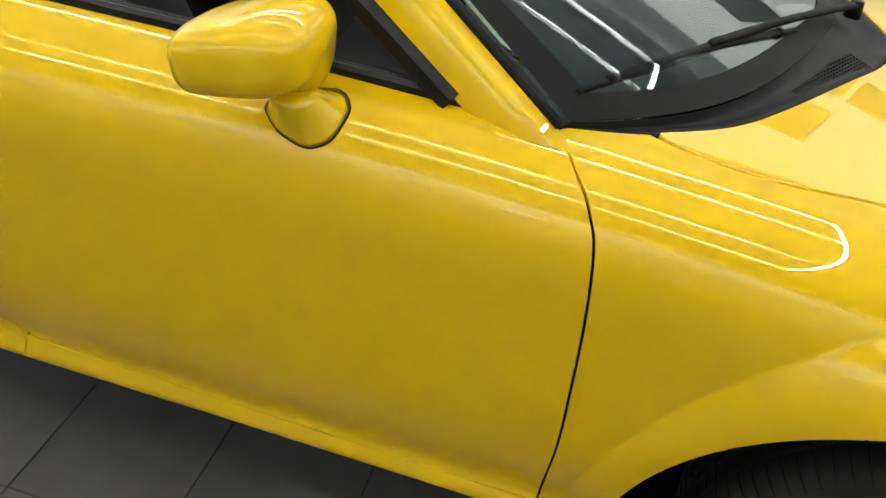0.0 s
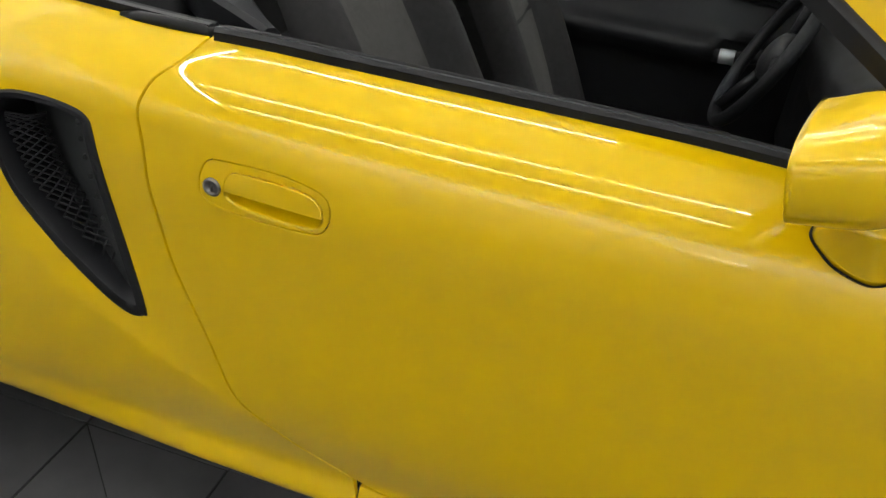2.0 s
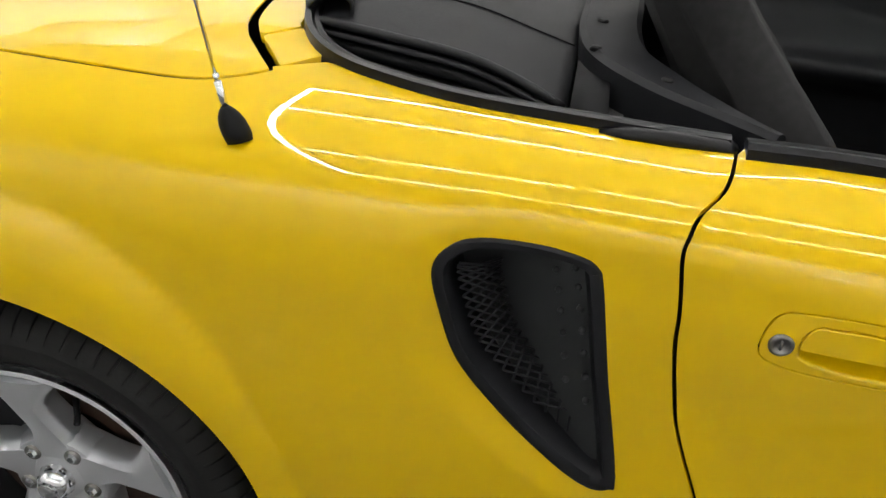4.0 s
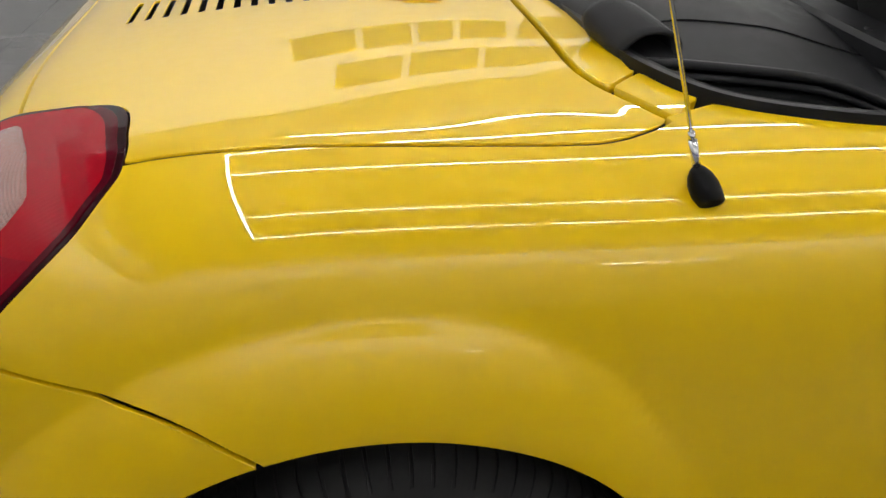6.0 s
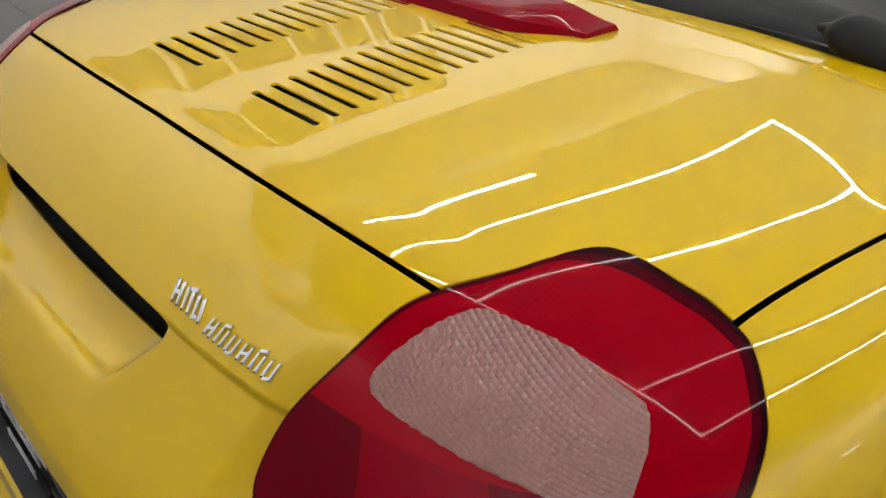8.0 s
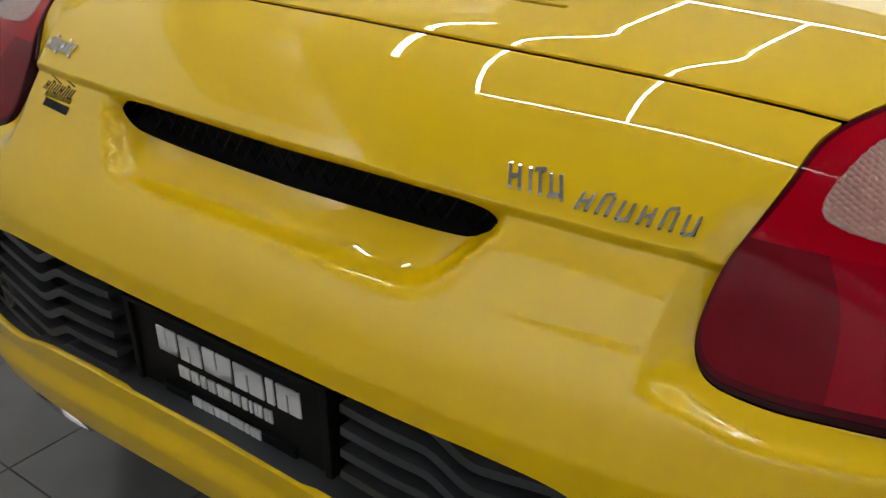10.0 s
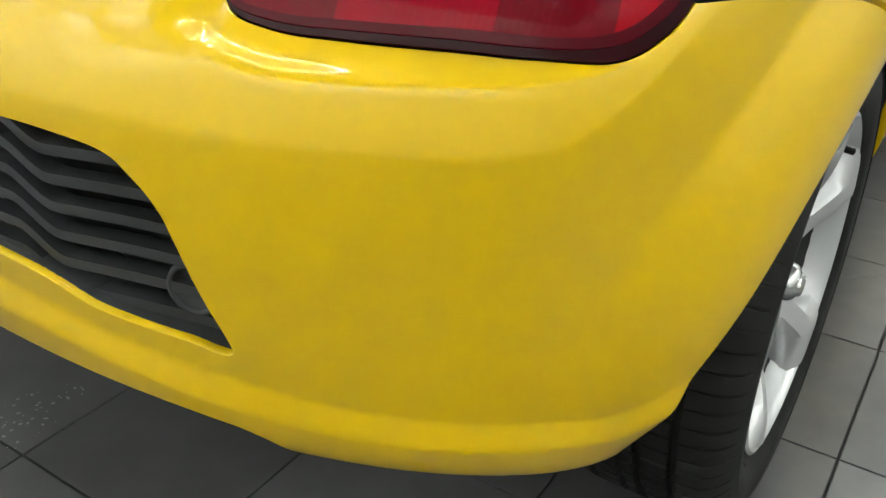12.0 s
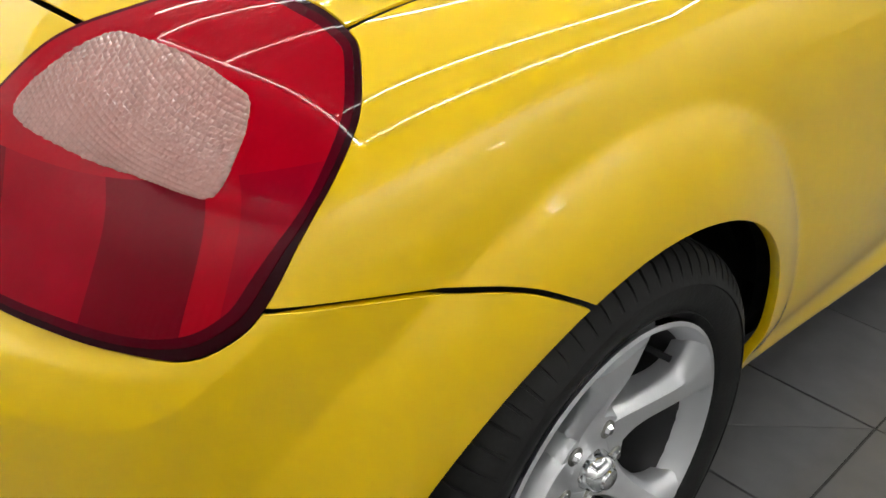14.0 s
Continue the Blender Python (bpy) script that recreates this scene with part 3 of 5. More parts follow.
# front wing
wing_loop = outline([(3.3, .25), (2.0, .3), (.03, .3)], [(.03, 1), (.03, 9.5)], [(.03, 10.2), (1, 10.42), (2, 10.5), (2.46, 10.38), (2.82, 10.24), (3.02, 10.23), (3.16, 10.26), (3.30, 10.33)],
                    [(3.31, 10.33), (3.41, 10.24), (3.61, 10.09)], DOOR_FRONT[2:], [(3.31, 2.5), (3.31, 1)])
p, n, uu, vv = patch(0.02, 3.65, .2, 10.6, .0085)
for side in (False, True):
    pressed("front_wing", p, n, [field(wing_loop, uu, vv) - np.where((vv > 10.0) & (uu < 3.3), .0034, GAP), arch_field(p, 1)], PAINT, car, mirror=side)

# bonnet
p, n, uu, vv = patch(0.02, 3.4, 10.0, 16.0, .0055)
vm = np.where(vv > LAST_V, 2 * LAST_V - vv, vv)
hood_loop = outline([(.03, 13.6), (.03, 12), (.03, 10.3)], [(.05, 10.2), (1, 10.42), (2, 10.5), (2.46, 10.38), (2.82, 10.24), (3.02, 10.23), (3.16, 10.26), (3.29, 10.33)],
                    [(3.30, 10.34), (3.02, 10.69), (2.80, 11.12), (2.53, 11.76), (2.29, 12.36), (2.16, 13), (2.16, 13.6)])
pressed("bonnet", p, n, [field(hood_loop, uu, vm) - .0004], PAINT, car)

# nose, a rounded cap
bm = bmesh.new()
rings = []
sec = skin(np.full(40, 0.0), np.linspace(0, 13, 40))[0]
sec = np.vstack([sec, (sec * (1, -1, 1))[-2::-1]])
for k, (fw, sc) in enumerate(((0, 1), (.05, .97), (.09, .86), (.11, .6), (.115, .05))):
    c = np.array((3.02, 0, .42))
    q = c + (sec - c) * sc + (fw, 0, 0)
    rings.append([bm.verts.new(v) for v in q])
for a, b in zip(rings, rings[1:]):
    for i in range(len(a) - 1):
        bm.faces.new((a[i], a[i + 1], b[i + 1], b[i]))
part("front_bumper", bm, PAINT, car)

# sill between the wheels
p, n, uu, vv = patch(2.85, 5.42, .15, 2.95, .008)
for side in (False, True):
    pressed("sill", p, n, [5.375 - uu, np.interp(uu, (3.3, 3.6, 4, 4.5, 5, 5.3, 5.4), (2.53, 2.56, 2.61, 2.66, 2.71, 2.81, 2.88)) - vv, arch_field(p, 1)], PAINT, car, mirror=side)

# outline of the engine cover seen from above
deck_half = np.concatenate([curve2(r, False, 8) for r in (
    [(-.403, .1), (-.403, 0), (-.404, -.21), (-.400, -.357), (-.390, -.475), (-.379, -.53), (-.325, -.60)],
    [(-.30, -.645), (-.26, -.642), (-.093, -.652), (.083, -.659), (.184, -.661), (.235, -.648), (.268, -.631)],
    [(.266, -.626), (.236, -.586), (.211, -.547), (.197, -.488), (.195, -.327), (.196, -.115), (.196, 0), (.196, .1)])])


def beyond_deck(p, where):
    """Positive outside the engine cover's outline, for the panels that meet it."""
    return np.where(where, -inside(deck_half, np.stack([p[..., 0], -np.abs(p[..., 1])], -1)) - .0034, 1.0)


# rear wing
quarter_loop = outline([(5.985, 10.14), (6.5, 10.14), (6.92, 10.2), (7.13, 10.43)], [(7.15, 10.41), (7.2, 10.34), (7.28, 10.22), (7.34, 10.12), (7.42, 10.03), (7.5, 10.0), (7.75, 10.1), (8.35, 10.2), (9.3, 10.2), (10.0, 10.2), (10.7, 10.2)],
                       [(10.7, 9.9), (10.7, 7.0), (10.2, 6.98)], BUMPER_GAP,
                       [(8.2, 4), (8.0, .7)], [(7.5, .7), (6.5, .7), (5.4, .7)], [(5.38, 1), (5.38, 2.5)], DOOR_REAR[1:-1][::-1])
p, n, uu, vv = patch(5.2, 8.0, .5, 10.6, .0085)
p2, n2, uu2, vv2 = patch(8.0, 10.9, .5, 10.6, .008)
p, n, uu, vv = [np.concatenate([a[:-1], b]) for a, b in ((p, p2), (n, n2), (uu, uu2), (vv, vv2))] if p.shape[1] == p2.shape[1] else (None,) * 4
if p is None:
    nv = int(10.1 * .09 / .0085)
    us = np.concatenate([np.linspace(5.2, 8, 131)[:-1], np.linspace(8, 10.9, 41)])
    uu, vv = np.meshgrid(us, np.linspace(.5, 10.6, nv + 1), indexing="ij")
    p, n = skin(uu, vv)
for side in (False, True):
    pressed("rear_wing", p, n, [field(quarter_loop, uu, vv) - GAP, -field(LIGHT_LOOP, uu, vv) - .001, -field(INTAKE_LOOP, uu, vv), arch_field(p, 0), beyond_deck(p, (vv > 9) & (uu > 7.2))], PAINT, car, mirror=side)

# rear bumper, one piece from wheel to wheel
p, n, uu, vv = patch(8.2, 2 * LAST_U - 8.2, .3, 10.4, .004)
um = np.where(uu > LAST_U, 2 * LAST_U - uu, uu)
bumper_loop = outline([(16, 10.3), (15, 10.3), (13.6, 10.3), (12.5, 10.25), (11.5, 10.1), (10.6, 9.8)], [(10.4, 8.5), (10.15, 7.0)], BUMPER_GAP,
                      [(8.24, 4), (8.24, 1)], [(9, .6), (11, .5), (11.8, .6), (12.3, 1.2), (12.6, 2.5), (12.8, 3.1), (13.2, 3.3), (14, 3.45), (15, 3.7), (16, 3.7)])
grille_loop = outline([(16, 6.05)] + GRILLE[1:7], GRILLE[6:-1] + [(16, 4.84)])
SLOT = [(16, 8.52), (15, 8.52), (14.5, 8.52), (14.33, 8.5), (14.28, 8.38), (14.33, 8.12), (14.45, 8.0), (15, 7.95), (16, 7.95)]
slot_loop = outline(SLOT)
pressed("rear_bumper", p, n, [field(bumper_loop, um, vv) - GAP, -field(LIGHT_LOOP, um, vv) - .001, -field(grille_loop, um, vv), -field(slot_loop, um, vv), arch_field(p, 0), beyond_deck(p, vv > 9.2)], PAINT, car, fold=.009)

# engine cover on the rear deck: its height is read off the skin
DX, DY = np.linspace(-.47, .40, 216), np.linspace(-.70, 0, 176)


def deck_height():
    uu, vv = np.meshgrid(np.linspace(6.8, LAST_U, 150), np.linspace(8.0, LAST_V, 90), indexing="ij")
    q = skin0(uu, vv)
    z = np.full((len(DX), len(DY)), np.nan)
    sx, sy = DX[1] - DX[0], DY[1] - DY[0]
    tris = np.concatenate([np.stack([q[:-1, :-1], q[1:, :-1], q[1:, 1:]], 2).reshape(-1, 3, 3), np.stack([q[:-1, :-1], q[1:, 1:], q[:-1, 1:]], 2).reshape(-1, 3, 3)])
    for a, b, c in tris:
        det = (b[1] - c[1]) * (a[0] - c[0]) + (c[0] - b[0]) * (a[1] - c[1])
        if abs(det) < 1e-12:
            continue
        lo, hi = np.minimum(np.minimum(a, b), c), np.maximum(np.maximum(a, b), c)
        i0, i1 = int(np.ceil((lo[0] - DX[0]) / sx - 1e-6)), int((hi[0] - DX[0]) / sx + 1e-6)
        j0, j1 = int(np.ceil((lo[1] - DY[0]) / sy - 1e-6)), int((hi[1] - DY[0]) / sy + 1e-6)
        for i in range(max(i0, 0), min(i1, len(DX) - 1) + 1):
            for j in range(max(j0, 0), min(j1, len(DY) - 1) + 1):
                l1 = ((b[1] - c[1]) * (DX[i] - c[0]) + (c[0] - b[0]) * (DY[j] - c[1])) / det
                l2 = ((c[1] - a[1]) * (DX[i] - c[0]) + (a[0] - c[0]) * (DY[j] - c[1])) / det
                if l1 > -1e-6 and l2 > -1e-6 and l1 + l2 < 1 + 1e-6:
                    h = l1 * a[2] + l2 * b[2] + (1 - l1 - l2) * c[2]
                    if not z[i, j] >= h:
                        z[i, j] = h
    bad = np.isnan(z)
    z[bad] = .7
    known = ~bad
    for _ in range(40):
        m = np.pad(np.hstack([z, z[:, -2:-12:-1]]), ((1, 1), (1, 0)), mode="edge")
        s = (m[:-2, 1:] + m[2:, 1:] + m[1:-1, :-1][:, :m.shape[1] - 1] + np.hstack([m[1:-1, 2:], m[1:-1, -1:]])) / 4
        s = s[:, :z.shape[1]]
        inner = known & (np.hypot(DX[:, None] * 1.0, DY[None, :]) < .22)
        z = np.where(inner, s, z)
    # one fair surface over the middle of the deck
    xx, yy = np.meshgrid(DX, DY, indexing="ij")
    depth = inside(deck_half, np.stack([xx, yy], -1))
    basis = np.stack([(xx * 2) ** i * (yy * 1.6) ** (2 * j) for i in range(5) for j in range(3)], -1)
    use = known & (depth > .004)
    coef = np.linalg.lstsq(basis[use], z[use], rcond=None)[0]
    fair = basis @ coef
    z = np.where(known, z + (fair - z) * ease(.0, .06, depth), z)
    return z, bad


DECK, DECK_OFF = deck_height()


def deck_sheet():
    z = np.hstack([DECK, DECK[:, -2::-1]])
    off = np.hstack([DECK_OFF, DECK_OFF[:, -2::-1]])
    y = np.concatenate([DY, -DY[-2::-1]])
    gx, gy = np.gradient(z, DX, y)
    pos = np.stack(np.broadcast_arrays(DX[:, None], y[None, :], z), -1)
    nor = np.stack([-gx, -gy, np.ones_like(z)], -1)
    return pos, nor / np.linalg.norm(nor, axis=-1, keepdims=True), off


dp, dn, doff = deck_sheet()
dq = np.stack([dp[..., 0], -np.abs(dp[..., 1])], -1)
lamp_xy = skin0(curve2(LIGHT, True, 8)[:, 0], curve2(LIGHT, True, 8)[:, 1])[:, :2]


def capsules(q, cells, half, r):
    best = np.full(q.shape[:-1], 1e9)
    for x, y in cells:
        best = np.minimum(best, np.hypot(q[..., 0] - x, np.maximum(np.abs(q[..., 1] - y) - half, 0)) - r)
    return best


SLOTS = [(-.316 + .0236 * i, -(.129 - .006 * i / 13)) for i in range(14)]
engine_cover = pressed("engine_cover", dp, dn, [inside(deck_half, dq) - .0030, -inside(lamp_xy, dq) - .002, capsules(dq, SLOTS, .062, .0052)], PAINT, car, fold=.004)
# black sheet added close under the slots, in place of the shade in them
pressed("vent_tray", dp, dn, [.205 - np.abs(dp[..., 1]), np.minimum(dp[..., 0] + .36, .04 - dp[..., 0])], BLACK, car, "black sheet added under the vents to darken the slots", fold=0, shift=-.024)
strip_half = np.concatenate([curve2(r, False, 6) for r in ([(.204, .1), (.204, -.327), (.206, -.488), (.218, -.538), (.228, -.553)], [(.232, -.552), (.268, -.524)], [(.264, -.52), (.262, -.45), (.262, -.2), (.262, .1)])])
pressed("deck_strip", dp, dn, [inside(strip_half, dq) - .001], PAINT, car)
flap_half = np.concatenate([curve2(r, False, 4) for r in ([(.232, -.560), (.25, -.585), (.272, -.618)], [(.276, -.622), (.316, -.59)], [(.312, -.584), (.272, -.53)], [(.268, -.53), (.234, -.556)])])
for side in (False, True):
    pressed("corner_flap", dp, dn, [inside(flap_half, np.stack([dp[..., 0], dp[..., 1]], -1)) - .001], PAINT, car, mirror=side)
# ---- fittings on the body ----


def from_metric(q):
    """Back from metres on the skin to u, v."""
    return np.stack([np.interp(q[..., 0], RUN, np.arange(LAST_U + 1)), q[..., 1] / .09], -1)


def inset(loop, d):
    """A closed line moved inwards by d."""
    t = np.roll(loop, -1, 0) - np.roll(loop, 1, 0)
    n = np.stack([-t[:, 1], t[:, 0]], -1) / np.maximum(np.linalg.norm(t, axis=1, keepdims=True), 1e-9)
    area = np.sum(loop[:, 0] * np.roll(loop[:, 1], -1) - loop[:, 1] * np.roll(loop[:, 0], -1))
    return loop + n * d * (1 if area > 0 else -1)


def on_skin(loop, lift=0.0):
    uv = from_metric(loop)
    p, n = skin(uv[:, 0], uv[:, 1])
    return p + n * np.reshape(lift, (-1, 1))


def flipped(ob):
    """The same part on the other side of the car, with its mesh turned over."""
    me = ob.data.copy()
    me.transform(Matrix.Diagonal((1, -1, 1, 1)))
    me.flip_normals()
    twin = new(ob.name, me)
    twin.parent = ob.parent
    if "label" in ob:
        twin["label"] = ob["label"]
    return twin


# dark shell added behind the panels to keep light out of the gaps
for side in (False, True):
    uu2, vv2 = np.meshgrid(np.linspace(.2, 11.4, 150), np.linspace(.8, 9.6, 40), indexing="ij")
    q, m = skin(uu2, vv2)
    inner = pressed("inner_shell", q, m, [arch_field(q, 0) - .004, arch_field(q, 1) - .004, uu2 - .1, -field(INTAKE_LOOP, uu2, vv2)], BLACK, car, fold=0, shift=-.034, mirror=side)
uu2, vv2 = np.meshgrid(np.linspace(10, 2 * LAST_U - 10, 120), np.linspace(.8, 9.7, 40), indexing="ij")
q, m = skin(np.where(uu2 > LAST_U, 2 * LAST_U - uu2, uu2), vv2)
q[..., 1] *= np.where(uu2 > LAST_U, -1, 1)
m[..., 1] *= np.where(uu2 > LAST_U, -1, 1)
pressed("inner_shell", q, m, [uu2 - 9], BLACK, car, fold=0, shift=-.07)
boxed("floor_pan", (-.25, -.66, .16), (2.95, .66, .20), BLACK, car)
# black slab added below the vents so that they look dark inside
boxed("engine_bay_floor", (-.42, -.52, .70), (.25, .52, .72), BLACK, car)

# wheel wells
for i, (cx, cz, r) in enumerate(ARCHES):
    for s in (-1, 1):
        bm = bmesh.new()
        prof = [(s * .735, r + .004), (s * .70, r + .012), (s * .44, r + .012), (s * .44, .05)]
        rings = []
        for k in range(41):
            a = radians(4 + 166 * k / 40)
            rings.append([(cx + q[1] * math.cos(a), q[0], cz + q[1] * math.sin(a)) for q in prof])
        loft(bm, rings, False, False)
        part("wheel_well", bm, BLACK, car)

# tail lamps: dark rim, red fields and a clear reversing lens, all on the skin's curve
def sheet(f, u0, u1, v0, v1, nu, nv):
    """A grid of points on a surface given by u, v, with normals and places."""
    uu, vv = np.meshgrid(np.linspace(u0, u1, nu), np.linspace(v0, v1, nv), indexing="ij")
    p = f(uu, vv)
    n = np.cross(np.gradient(p, axis=1), np.gradient(p, axis=0))
    return p, n / np.linalg.norm(n, axis=-1, keepdims=True), uu, vv


def lamp_face(u, v):
    """The lamp's own smooth face, a little sunk into the tail towards the middle of the car."""
    e = 1e-3
    q = skin0(u, v)
    n = np.cross(skin0(u, v + e) - skin0(u, v - e), skin0(u + e, v) - skin0(u - e, v))
    n /= np.linalg.norm(n, axis=-1, keepdims=True)
    return q - n * (.014 * ease(-.66, -.45, q[..., 1]) * ease(.80, .67, q[..., 2]))[..., None]


def prism_face(u, v):
    """Moulded prisms: rows of small pyramids on the lamp's face."""
    q = lamp_face(u, v)
    s = metric(np.stack([u, v], -1))
    a, b = (s[..., 0] * .80 + s[..., 1] * .60) / .0052, (s[..., 0] * .62 - s[..., 1] * .78) / .0052
    h = np.maximum(np.abs(a - np.floor(a) - .5), np.abs(b - np.floor(b) - .5))
    n = np.cross(np.gradient(q, axis=1), np.gradient(q, axis=0))
    return q + n / np.linalg.norm(n, axis=-1, keepdims=True) * (.0010 * (1 - 2 * h))[..., None]


p, n, uu, vv = sheet(lamp_face, 9.1, 13.7, 6.5, 10.6, 110, 74)
pl, nl, ul, vl = sheet(prism_face, 10.1, 12.7, 7.9, 10.0, 300, 220)
el = field(LENS_LOOP, ul, vl)
lf, ef = field(LIGHT_LOOP, uu, vv), field(LENS_LOOP, uu, vv)
low = (8.38 + (uu - 10.7) * .22) - vv
rim_width = .0018 + .0065 * ease(11.2, 10.3, uu) + .006 * ease(7.7, 7.1, vv)
# maroon band: edge shading put in as colour, wider outside and below
edge_width = rim_width + .003 + .006 * ease(11.0, 10.2, uu) + .004 * ease(7.8, 7.2, vv)
body = [lf - edge_width + .0004, -ef]
for side in (False, True):
    lamp = new("tail_lamp")
    lamp.parent = car
    lamp["label"] = "red tail lamp with a clear reversing lens"
    pressed("lamp_rim", p, n, [lf - .0012, rim_width - lf], RED_RIM, lamp, "dark red lamp edge", fold=.016, shift=.0005, mirror=side)
    pressed("edge_lens", p, n, [lf - rim_width + .0004, edge_width - lf], RED_SHADE, lamp, "dark maroon band, painted shading along the lens edge", fold=.002, shift=.0018, mirror=side)
    pressed("upper_lens", p, n, body + [-low * .09], RED, lamp, "bright red lens", fold=.002, shift=.002, mirror=side)
    for name, mat, label, u0, u1 in (("inner_lens", RED_DARK, "dark red lens", 12.55, 14), ("stop_lens", RED_MID, "deep red lens", 11.58, 12.55),
                                     ("fog_lens", RED_DARK, "dark red ribbed lens", 10.72, 11.58), ("marker_lens", RED, "bright red side lens", 10.45, 10.72), ("outer_lens", RED_MID, "deep red lens", 9, 10.45)):
        pressed(name, p, n, body + [low * .09, (uu - u0) * .1, (u1 - uu) * .1], mat, lamp, label, fold=.002, shift=.002, mirror=side)
    pressed("reversing_lens", pl, nl, [el - .0006], CLEAR, lamp, "clear ribbed lens", fold=.004, shift=.0026, mirror=side)

# side air intakes: black frame, deep duct with a wire grille
loop = INTAKE_LOOP


def duct_depth(p):
    """The duct's floor runs in from the edge by the door, deeper and deeper towards the rear."""
    edge = .650 + .050 * ease(.75, .45, p[..., 2])
    return .014 + .46 * np.clip(edge - p[..., 0], 0, .17)


for s in (False, True):
    intake = new("air_intake")
    intake.parent = car
    intake["label"] = "black plastic side air intake"
    bm = bmesh.new()
    deep = duct_depth(on_skin(loop))
    rings = [on_skin(loop, -.012), on_skin(loop, .001), on_skin(inset(loop, .004), .004), on_skin(inset(loop, .012), .003), on_skin(inset(loop, .0155), -.005), on_skin(inset(loop, .0185), -deep)]
    loft(bm, rings, True, False)
    ob = auto_smooth(part("intake_frame", bm, GREYPLASTIC, intake), 50)
    uf, vf = np.meshgrid(np.linspace(6.08, 6.74, 60), np.linspace(5.2, 8.1, 60), indexing="ij")
    pf, nf = skin(uf, vf)
    pf = pf - nf * duct_depth(pf)[..., None]
    ng = np.cross(np.gradient(pf, axis=1), np.gradient(pf, axis=0))
    ng *= np.sign((ng * nf).sum(-1, keepdims=True)) / np.linalg.norm(ng, axis=-1, keepdims=True)
    pressed("duct_floor", pf, ng, [field(loop, uf, vf) - .012], DUCT, intake, fold=0, mirror=s)
    bm = bmesh.new()
    edge = inset(loop, .024)
    left = np.vstack([edge[88:], edge[:4]])
    cells = 20
    at = lambda t: np.array([np.interp(t * (len(left) - 1), np.arange(len(left)), left[:, c]) for c in (0, 1)])
    for i in range(cells + 1):
        for turn in (3, -3):
            if 0 <= i + turn <= cells:
                pa = on_skin(at(i / cells)[None], -.014)[0]
                pb = on_skin(at((i + turn) / cells)[None] + (-.040, .003), -.040)[0]
                tube(bm, [pa, pb], .0015, 6)
    ob3 = part("duct_grille", bm, GREYPLASTIC, intake, "black wire grille")
    for k in range(14):
        bm = bmesh.new()
        u0, v0 = 6.335 - .017 * (k // 2) + .065 * (k % 2), 7.62 - .26 * (k // 2) + .12 * (k % 2)
        q = on_skin(metric([(u0, v0)]))
        q = on_skin(metric([(u0, v0)]), -duct_depth(q) + .001)[0]
        bmesh.ops.create_uvsphere(bm, u_segments=8, v_segments=5, radius=.0042, matrix=Matrix.Translation(q))
        ob4 = part("duct_dimple", bm, DUCT, intake)
        if s:
            ob4.data.transform(Matrix.Diagonal((1, -1, 1, 1)))
            ob4.data.flip_normals()
    if s:
        for o in (ob, ob3):
            o.data.transform(Matrix.Diagonal((1, -1, 1, 1)))
            o.data.flip_normals()

# door handles
p, n, uu, vv = patch(5.44, 5.94, 6.9, 7.95, .0022)
hf = field(HANDLE_LOOP, uu, vv)
GRIP = [(5.798, 7.36), (5.781, 7.59), (5.741, 7.65), (5.613, 7.67), (5.54, 7.62), (5.511, 7.48), (5.509, 7.28), (5.547, 7.15), (5.696, 7.13), (5.78, 7.2)]
gf = field(metric(curve2(GRIP, True, 8)), uu, vv)
split = 7.35 + (5.655 - uu) * .1
scoop = ease(.0, .005, gf) * (.006 + .026 * np.clip(1 - (split - vv) / .25, 0, 1) ** 1.3)
ph = p - n * scoop[..., None]
nh = np.cross(np.gradient(ph, axis=1), np.gradient(ph, axis=0))
nh *= np.sign((nh * n).sum(-1, keepdims=True)) / np.linalg.norm(nh, axis=-1, keepdims=True)
for side in (False, True):
    d = right_door if not side else left_door
    pressed("handle_plate", ph, nh, [hf - .0030], PAINT, d, "yellow handle surround", fold=.01, mirror=side)
    pressed("handle_grip", p, n, [gf - .0012, (vv - split) * .09], PAINT, d, "yellow pull handle", fold=.012, shift=.0025, mirror=side)
    bm = bmesh.new()
    q, m = skin(np.array([5.835]), np.array([7.33]))
    lathe(bm, [(-.001, 0), (-.001, .0065), (-.003, .0075), (-.0035, .010), (-.0012, .0118), (.01, .0118)], 24)
    box(bm, (-.001, -.0022, -.005), (.001, 0, .005))
    ob = part("lock", bm, LOCKMETAL, d, "round metal lock")
    ob.matrix_local = Matrix.Translation(q[0] * (1, -1 if side else 1, 1)) @ (Matrix.Rotation(math.pi, 4, "Z") if side else Matrix())

